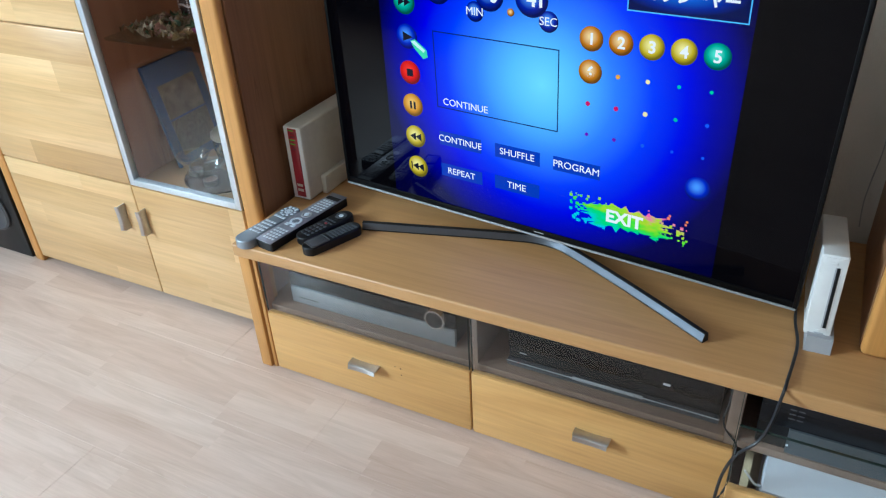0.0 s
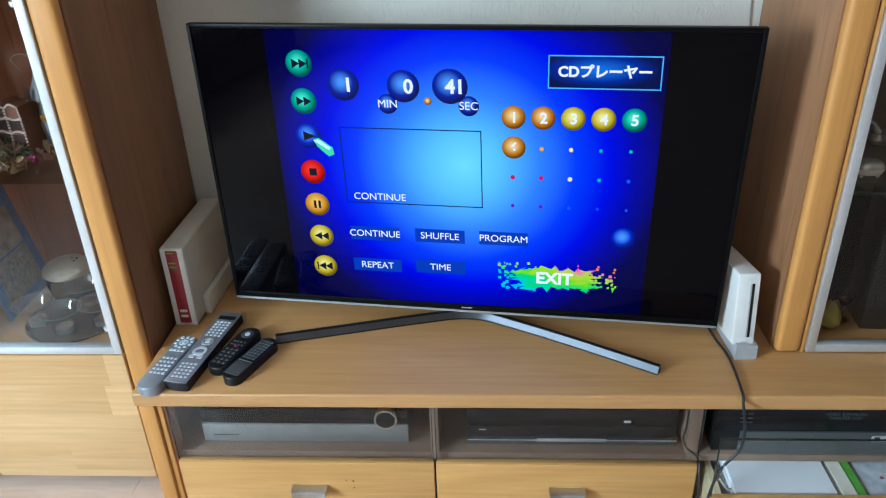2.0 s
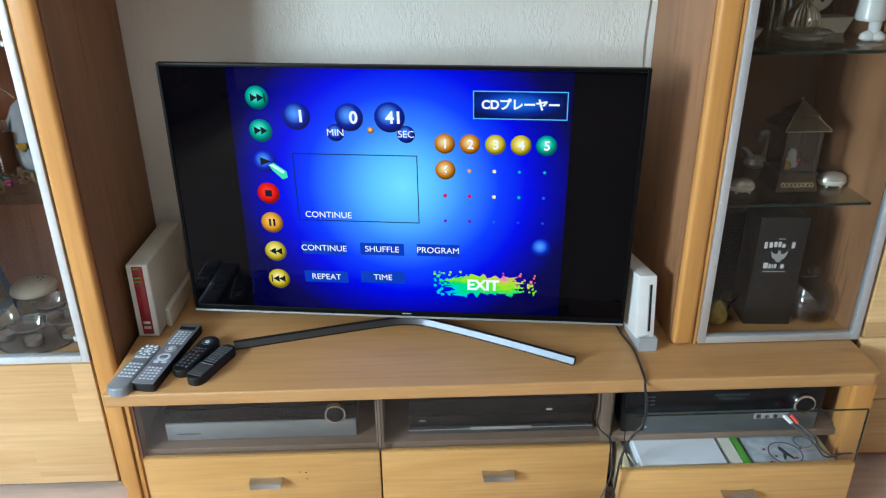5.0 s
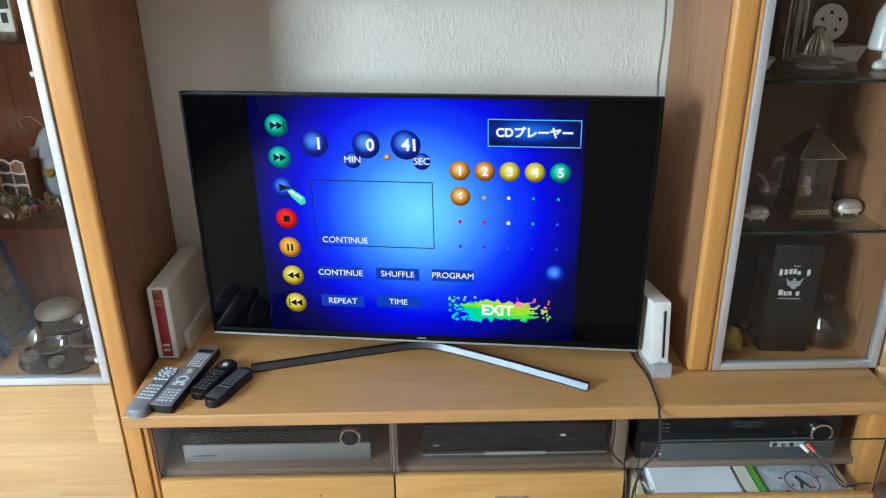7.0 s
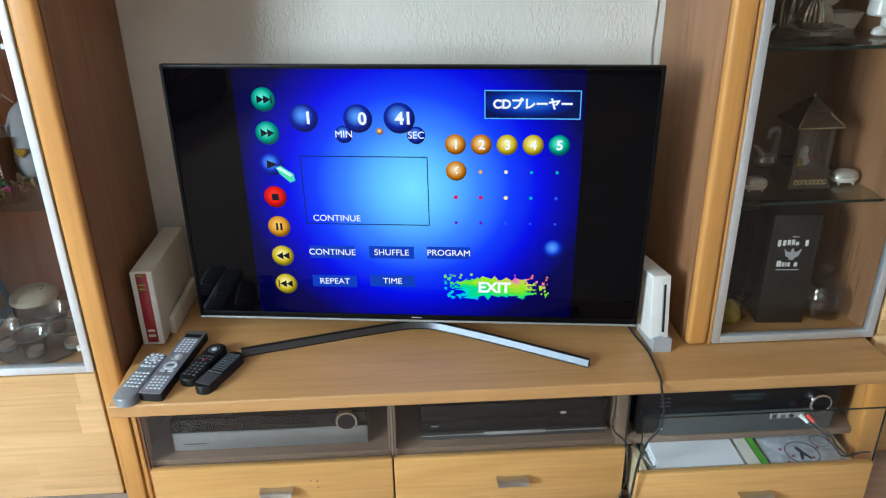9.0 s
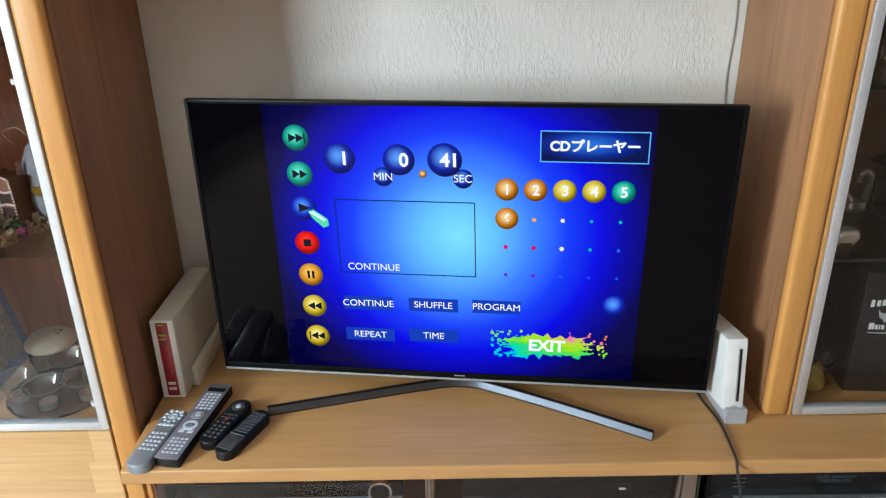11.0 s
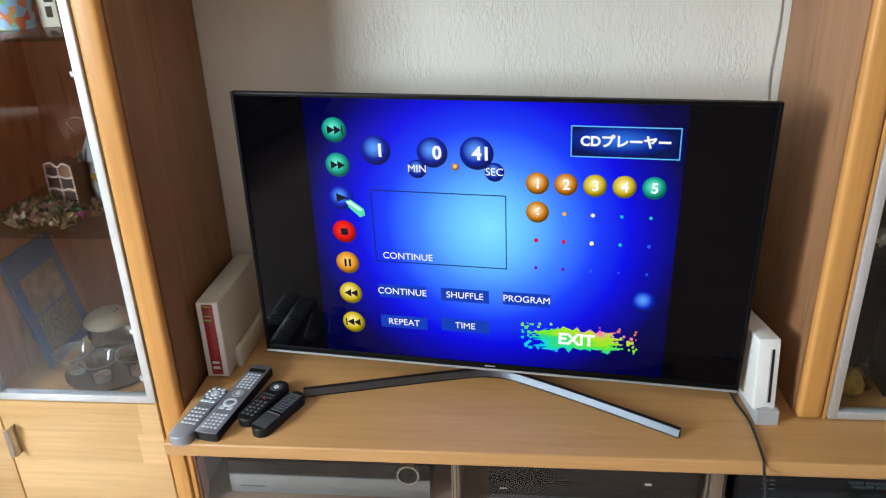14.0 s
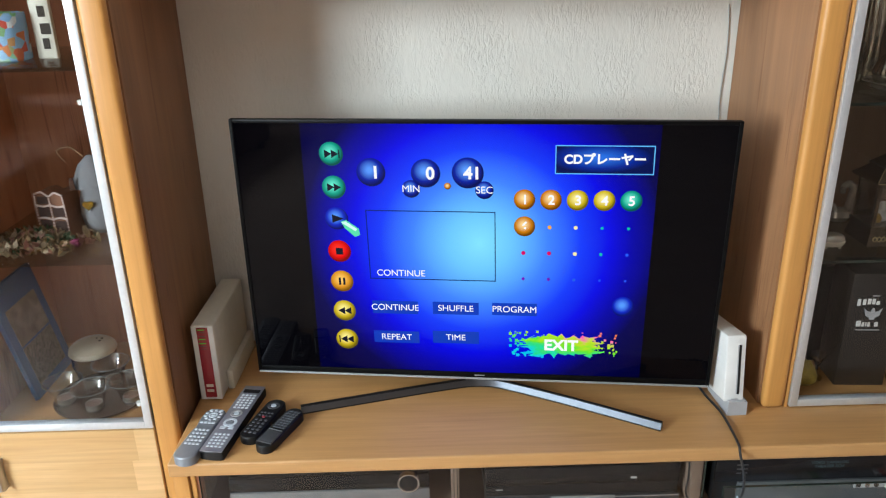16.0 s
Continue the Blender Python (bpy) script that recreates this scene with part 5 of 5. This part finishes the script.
part("stand", box(0.628, 0.652, 1.612, 1.630, RZ2, RZ2 + 0.062, 0.002), M_GAP, dc)
for a in range(5):
    bm = lathe([(0.0045, 0.0), (0.004, 0.001), (0.0, 0.001)], 12)
    bm.transform(pose(0.640, 1.605, RZ2 + 0.092, 80, 0, 0) @ Matrix.Translation((0.022 * math.cos(a * 1.257 + 0.3), 0.022 * math.sin(a * 1.257 + 0.3), 0.007)))
    part("hole", bm, M_GAP, dd)
bwl = thing("white_bowl", (0.682, 1.62, RZ2), "white angular ceramic bowl", "bowl", rz=8)
part("bowl", prism([(-0.028, 0.0), (0.036, 0.0), (0.055, 0.036), (-0.042, 0.036)], -0.03, 0.03), M_CERAMIC, bwl, local=True)
bw2 = thing("white_bowl", (0.425, 1.46, RZ2), "small white pointed ceramic bowl", "bowl")
part("bowl", lathe([(0.008, 0.0), (0.02, 0.012), (0.032, 0.036), (0.030, 0.036), (0.018, 0.014), (0.0, 0.006)], 28, bw2["at"]), M_CERAMIC, bw2)
bt = thing("ceramic_figure", (0.722, 1.490, RZ2), "white glazed ceramic figure of which the feet show", "figurine")
bm = lathe([(0.0, 0.0), (0.6, 0.001), (1.0, 0.006), (0.85, 0.016), (0.4, 0.022), (0.0, 0.024)], 20, (0.709, 1.475, RZ2), (0.019, 0.014, 1))
lathe([(0.0, 0.0), (0.6, 0.001), (1.0, 0.006), (0.85, 0.016), (0.4, 0.022), (0.0, 0.024)], 20, (0.732, 1.471, RZ2), (0.019, 0.014, 1), bm)
lathe([(0.013, 0.012), (0.014, 0.05), (0.0, 0.052)], 18, (0.726, 1.481, RZ2), bm=bm)
lathe([(0.030, 0.045), (0.033, 0.050), (0.026, 0.12), (0.012, 0.15), (0.017, 0.17), (0.012, 0.19), (0.0, 0.195)], 24, (0.714, 1.487, RZ2), bm=bm)
new_bt = part("body", bm, plain("pale_glaze", (0.66, 0.67, 0.66), 0.25, 0, 0.03), bt)

# ---- things in the tall glass cabinet ----
LZ0, LZ1, LZ2 = 0.395, 0.787, 1.198
SHIFT[:] = 0.010, 0.003
tr = thing("glass_tray", (-1.275, 1.450, LZ0), "round dark glass tray holding tea-light cups", "tray")
part("dish", lathe([(0.095, 0.0), (0.108, 0.003), (0.112, 0.009), (0.109, 0.009), (0.104, 0.005), (0.0, 0.004)], 48, tr["at"]), plain("dark_tray", (0.075, 0.045, 0.03), 0.15), tr)
M_TIN = plain("tealight_tin", (0.5, 0.46, 0.42), 0.3, 0.8, 0.1)
M_WAX = plain("dusky_wax", (0.34, 0.22, 0.19), 0.45, 0, 0.15)
cup = thing("glass_cup", (-1.349, 1.416, LZ0 + 0.005), "small clear glass cup with a tea light", "candle cup", "tea-light cups")
bm = lathe([(0.022, 0.0), (0.025, 0.003), (0.028, 0.032), (0.038, 0.052), (0.0455, 0.062), (0.0435, 0.062), (0.036, 0.0515), (0.0258, 0.033), (0.0228, 0.005), (0.0, 0.004)], 36)
part("glass", bm, M_CLEAR, cup, local=True)
bm = lathe([(0.0195, 0.0055), (0.0195, 0.019), (0.0185, 0.019), (0.0185, 0.0165), (0.0, 0.0165)], 28)
tl = part("tea_light", bm, M_TIN, cup, "small metal tea light", local=True)
# glint on the cup's rim, added as a thin pale ring
part("rim", lathe([(0.0445, 0.0618), (0.0456, 0.0618), (0.0456, 0.0625), (0.0445, 0.0625), (0.0445, 0.0618)], 36), plain("rim_glint", (0.38, 0.42, 0.42), 0.12, 0.3), cup, "pale ring added for the glint on the rim", local=True)
part("wax", lathe([(0.0183, 0.0168), (0.0, 0.0172)], 24), M_WAX, tl, local=True)
for px, py in ((-1.270, 1.386), (-1.194, 1.418), (-1.268, 1.500)):
    copy_thing(cup, pose(px + SHIFT[0], py + SHIFT[1], LZ0 + 0.005))
pt = thing("potpourri_jar", (-1.333, 1.558, LZ0), "low glass bowl with a flat domed beige pierced lid", "jar")
part("bowl", lathe([(0.034, 0.0), (0.048, 0.008), (0.055, 0.04), (0.053, 0.066), (0.050, 0.066), (0.052, 0.04), (0.045, 0.011), (0.0, 0.005)], 40, pt["at"]), M_CRYSTAL, pt)
ld = part("lid", lathe([(0.054, 0.067), (0.058, 0.072), (0.056, 0.082), (0.045, 0.092), (0.024, 0.098), (0.0, 0.0995)], 40, pt["at"]), plain("beige_glaze", (0.44, 0.39, 0.31), 0.35, 0, 0.05), pt, "domed beige lid")
for i in range(6):
    hx, hy = -1.333 + 0.013 * (i % 3 - 1) + 0.010, 1.562 + 0.014 * (i // 3 - 0.5)
    part("hole", lathe([(0.0034, 0.0), (0.003, 0.0022), (0.0, 0.0022)], 10, (hx, hy, LZ0 + 0.0965)), M_GAP, ld)

bk = thing("photo_book", (-1.435, 1.53, LZ0), "blue hardback with grey cover pictures, leaning against cabinet side", "book")
M_BLUE = plain("blue_book_cloth", (0.022, 0.085, 0.28), 0.45, 0, 0.15, 60)
bkm = Matrix.Translation((-1.424, 1.535, LZ0 + 0.004)) @ pose(0, 0, 0, 0, 0, 90) @ pose(0, 0, 0, -12, 0, 0)


def book_part(name, bm, mat, parent=None, label=""):
    bm.transform(bkm)
    return part(name, bm, mat, parent or bk, label)


cvr = book_part("cover", box(-0.100, 0.096, 0.0, 0.012, 0.0, 0.290, 0.002), M_BLUE)
book_part("cover_picture", box(-0.072, 0.066, -0.0008, 0.0, 0.132, 0.228), plain("grey_print", (0.17, 0.15, 0.14), 0.35, 0, 0.6, 28), cvr)
book_part("cover_picture", box(-0.072, 0.066, -0.0008, 0.0, 0.028, 0.127), plain("pebble_print", (0.14, 0.135, 0.13), 0.35, 0, 0.7, 130), cvr)

# potpourri of dried leaves and petals on the shelf
SHIFT[:] = 0.007, 0.018
rng = random.Random(7)
leafmats = [plain("dried_" + n, c, 0.7, 0, 0.3, 50) for n, c in (("green", (0.13, 0.22, 0.12)), ("straw", (0.42, 0.31, 0.17)), ("pink", (0.45, 0.25, 0.20)), ("brown", (0.22, 0.12, 0.06)), ("pale", (0.52, 0.42, 0.30)))]
pot = thing("potpourri", (-1.36, 1.44, LZ1), "loose heap of dried leaves and petals on glass shelf", "dried leaves")
for i in range(210):
    mi = rng.choice((0, 1, 1, 2, 3, 4, 4))
    s = rng.uniform(0.008, 0.023)
    cx_, cy_ = rng.gauss(-1.355, 0.055), rng.gauss(1.45, 0.035)
    if not (-1.478 < cx_ < -1.225 and 1.375 < cy_ < 1.56):
        continue
    zc = LZ1 + 0.004 + 0.030 * max(0, 1 - ((cx_ + 1.36) / 0.12) ** 2 - ((cy_ - 1.455) / 0.08) ** 2) * rng.random()
    bm = bmesh.new()
    rim = [bm.verts.new((s * math.cos(a) * (1.0 if k % 2 else 0.85), s * 0.5 * math.sin(a) * rng.uniform(0.7, 1.2), 0.010 * math.sin(2 * a + i) + 0.004 * rng.random())) for k, a in enumerate([2 * math.pi * q / 8 for q in range(8)])]
    mid = bm.verts.new((0, 0, 0.004))
    for k in range(8):
        bm.faces.new((mid, rim[k], rim[(k + 1) % 8]))
    ext = bmesh.ops.solidify(bm, geom=bm.faces[:], thickness=0.0007)
    bm.transform(Matrix.Translation((cx_, cy_, zc)) @ pose(0, 0, 0, rng.uniform(-35, 35), rng.uniform(-35, 35), rng.uniform(0, 360)))
    low = min(v.co.z for v in bm.verts)
    if low < LZ1:
        bm.transform(Matrix.Translation((0, 0, LZ1 - low)))
    part("dried_leaf", bm, leafmats[mi], pot)
def crumpled(px, py, seed):
    bm = bmesh.new()
    bmesh.ops.create_icosphere(bm, subdivisions=3, radius=0.011)
    for v in bm.verts:
        v.co *= 1 + 0.7 * noise.noise(v.co * 130 + Vector((seed * 5, 0, 0)))
        v.co.z *= 0.75
    low = min(v.co.z for v in bm.verts)
    bm.transform(Matrix.Translation((px, py, LZ1 - low)))
    return bm


for i_, (px, py, mat) in enumerate(((-1.262, 1.44, "b"), (-1.285, 1.430, "s"), (-1.345, 1.405, "o"))):
    c = {"b": (0.20, 0.02, 0.08), "s": (0.5, 0.38, 0.22), "o": (0.34, 0.20, 0.05)}[mat]
    part("rosebud", crumpled(px, py, i_), plain("bud_" + mat, c, 0.6, 0, 0.3, 90), pot)

gh = thing("gingerbread_house", (-1.325, 1.52, LZ1), "small brown gingerbread house outlined in white icing", "ornament", rz=-8)
M_GINGER = plain("gingerbread", (0.20, 0.085, 0.045), 0.7, 0, 0.25, 40, 0.3)
M_CHOC = plain("dark_opening", (0.05, 0.022, 0.016), 0.8)
M_ICING = plain("icing", (0.68, 0.55, 0.52), 0.5, 0, 0.05)
hs = part("house_walls", prism([(-0.036, 0.0), (0.036, 0.0), (0.034, 0.108), (0.018, 0.114), (0.0, 0.106), (-0.016, 0.115), (-0.035, 0.110)], -0.03, 0.03), M_GINGER, gh, local=True)
for u0, u1, v0, v1 in ((-0.031, -0.004, 0.006, 0.048), (0.004, 0.031, 0.006, 0.046), (-0.031, -0.004, 0.056, 0.080), (0.004, 0.031, 0.056, 0.078), (-0.030, -0.005, 0.087, 0.104)):
    part("window_opening", box(u0, u1, -0.0308, -0.03, v0, v1), M_CHOC, hs, local=True)
for pts in (((-0.034, 0.002), (-0.035, 0.060), (-0.034, 0.110)), ((0.034, 0.002), (0.035, 0.060), (0.033, 0.108)), ((0.0, 0.002), (0.001, 0.055), (0.0, 0.106)), ((-0.035, 0.052), (-0.018, 0.054), (0.0, 0.050), (0.018, 0.054), (0.035, 0.051)), ((-0.035, 0.084), (-0.015, 0.081), (0.0, 0.084), (0.018, 0.080), (0.035, 0.083)), ((-0.034, 0.110), (-0.016, 0.115), (0.0, 0.106), (0.016, 0.114), (0.033, 0.108))):
    bm = bmesh.new()
    for p in spline([(a, -0.032, c) for a, c in pts], 8):
        bmesh.ops.create_icosphere(bm, subdivisions=1, radius=0.0027, matrix=Matrix.Translation(p))
    part("icing_line", bm, M_ICING, hs, local=True)

SHIFT[:] = -0.010, 0.012
og = thing("felt_ornament", (-1.225, 1.545, LZ1), "grey felt hanging ornament with a small gold heart", "ornament")
M_FELT = plain("grey_felt", (0.20, 0.20, 0.215), 0.9, 0, 0.12, 90, 0.4)
ob_ = part("body", lathe([(0.020, 0.0), (0.036, 0.012), (0.044, 0.045), (0.040, 0.085), (0.030, 0.115), (0.0, 0.125)], 28, og["at"], (1, 0.6, 1)), M_FELT, og)
part("cap", lathe([(0.050, 0.112), (0.046, 0.130), (0.030, 0.165), (0.008, 0.186), (0.0, 0.188)], 28, og["at"], (1, 0.65, 1)), M_FELT, og)
M_GOLD = plain("gold_foil", (0.65, 0.40, 0.06), 0.25, 0.9, 0.05)
hp = [(0.013 * 0.0625 * 16 * math.sin(a) ** 3, 0.0008 * (13 * math.cos(a) - 5 * math.cos(2 * a) - 2 * math.cos(3 * a) - math.cos(4 * a))) for a in [2 * math.pi * q / 28 for q in range(28)]]
bm = prism([(u, v) for u, v in hp], -0.004, 0.0)
bm.transform(Matrix.Translation((-1.236, 1.5175, LZ1 + 0.075)))
part("heart", bm, M_GOLD, ob_)
bm = prism([(-0.007, -0.014), (0.007, -0.014), (0.005, 0.014), (-0.004, 0.014)], -0.003, 0.0)
bm.transform(Matrix.Translation((-1.262, 1.514, LZ1 + 0.128)))
part("shiny_tag", bm, M_CHROME, ob_)
part("hanging_loop", tube(((-1.24, 1.545, LZ1 + 0.184), (-1.27, 1.55, LZ1 + 0.205), (-1.30, 1.55, LZ1 + 0.195), (-1.285, 1.55, LZ1 + 0.170)), 0.0013, 6, 6), plain("string", (0.35, 0.25, 0.15), 0.8), og)

SHIFT[:] = 0.009, 0.024
mug = thing("mug", (-1.335, 1.47, LZ2), "brightly patterned blue and green mug", "mug")
mm, nt, b = mat_base("patterned_glaze")
tc = nt.nodes.new("ShaderNodeTexCoord")
vo = nt.nodes.new("ShaderNodeTexVoronoi")
vo.inputs["Scale"].default_value = 58.0
nt.links.new(tc.outputs["Object"], vo.inputs["Vector"])
sv = nt.nodes.new("ShaderNodeSeparateColor")
nt.links.new(vo.outputs["Color"], sv.inputs[0])
nt.links.new(ramp(nt, sv.outputs[0], [(0.0, (0.30, 0.5, 0.72)), (0.42, (0.22, 0.42, 0.7)), (0.5, (0.7, 0.74, 0.75)), (0.66, (0.16, 0.45, 0.22)), (0.8, (0.65, 0.25, 0.1)), (1.0, (0.55, 0.08, 0.06))]), b.inputs["Base Color"])
b.inputs["Roughness"].default_value = 0.2
part("cup", lathe([(0.036, 0.0), (0.040, 0.003), (0.041, 0.09), (0.040, 0.096), (0.037, 0.096), (0.037, 0.006), (0.0, 0.005)], 36, mug["at"]), mm, mug)
bk2 = thing("monochrome_ornament", (-1.262, 1.485, LZ2), "flat black and white ornament beside the mug", "ornament")
o2 = part("panel", box(-1.285, -1.243, 1.478, 1.492, LZ2, LZ2 + 0.12, 0.003), plain("cream_panel", (0.6, 0.56, 0.48), 0.5), bk2)
for z, w in ((0.02, 0.02), (0.05, 0.03), (0.085, 0.022)):
    part("dark_patch", box(-1.268, -1.268 + w * 0.7, 1.4772, 1.478, LZ2 + z, LZ2 + z + 0.022), M_GAP, o2)

# ---- leather sofa under the window ----
SHIFT[:] = 0.0, 0.0
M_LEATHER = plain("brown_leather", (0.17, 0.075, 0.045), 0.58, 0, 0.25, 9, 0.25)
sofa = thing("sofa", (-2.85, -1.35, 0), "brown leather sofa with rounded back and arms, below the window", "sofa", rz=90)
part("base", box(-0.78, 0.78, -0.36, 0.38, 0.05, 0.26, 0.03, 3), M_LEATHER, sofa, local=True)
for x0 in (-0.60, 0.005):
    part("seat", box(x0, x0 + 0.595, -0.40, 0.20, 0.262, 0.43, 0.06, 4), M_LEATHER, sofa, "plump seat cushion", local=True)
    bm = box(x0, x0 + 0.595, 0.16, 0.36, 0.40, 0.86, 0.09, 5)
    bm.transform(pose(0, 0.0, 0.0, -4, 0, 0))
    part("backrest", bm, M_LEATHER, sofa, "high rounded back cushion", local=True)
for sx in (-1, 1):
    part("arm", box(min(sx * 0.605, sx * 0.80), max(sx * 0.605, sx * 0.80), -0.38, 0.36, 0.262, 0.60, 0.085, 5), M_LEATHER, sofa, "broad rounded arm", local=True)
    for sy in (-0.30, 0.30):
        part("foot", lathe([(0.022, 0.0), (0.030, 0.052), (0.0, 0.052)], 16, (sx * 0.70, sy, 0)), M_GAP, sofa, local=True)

# ---- floor boards ----
LONG, WIDE = 1.286, (ROOM_Y1 - ROOM_Y0) / 26
meshes = {}
for row in range(26):
    x = ROOM_X0 - (row * 0.41) % LONG
    while x < ROOM_X1:
        a, b = max(x, ROOM_X0), min(x + LONG, ROOM_X1)
        key = round(b - a, 3)
        if key > 0.01:
            if key not in meshes:
                meshes[key] = mesh_of("plank", box(0, key - 0.0003, 0, WIDE - 0.0003, -0.0105, 0.0, 0.0004, 1), M_FLOOR, False)
            pk = new("plank", meshes[key])
            pk.location = (a, ROOM_Y0 + row * WIDE, 0)
            pk.parent = floor
        x += LONG
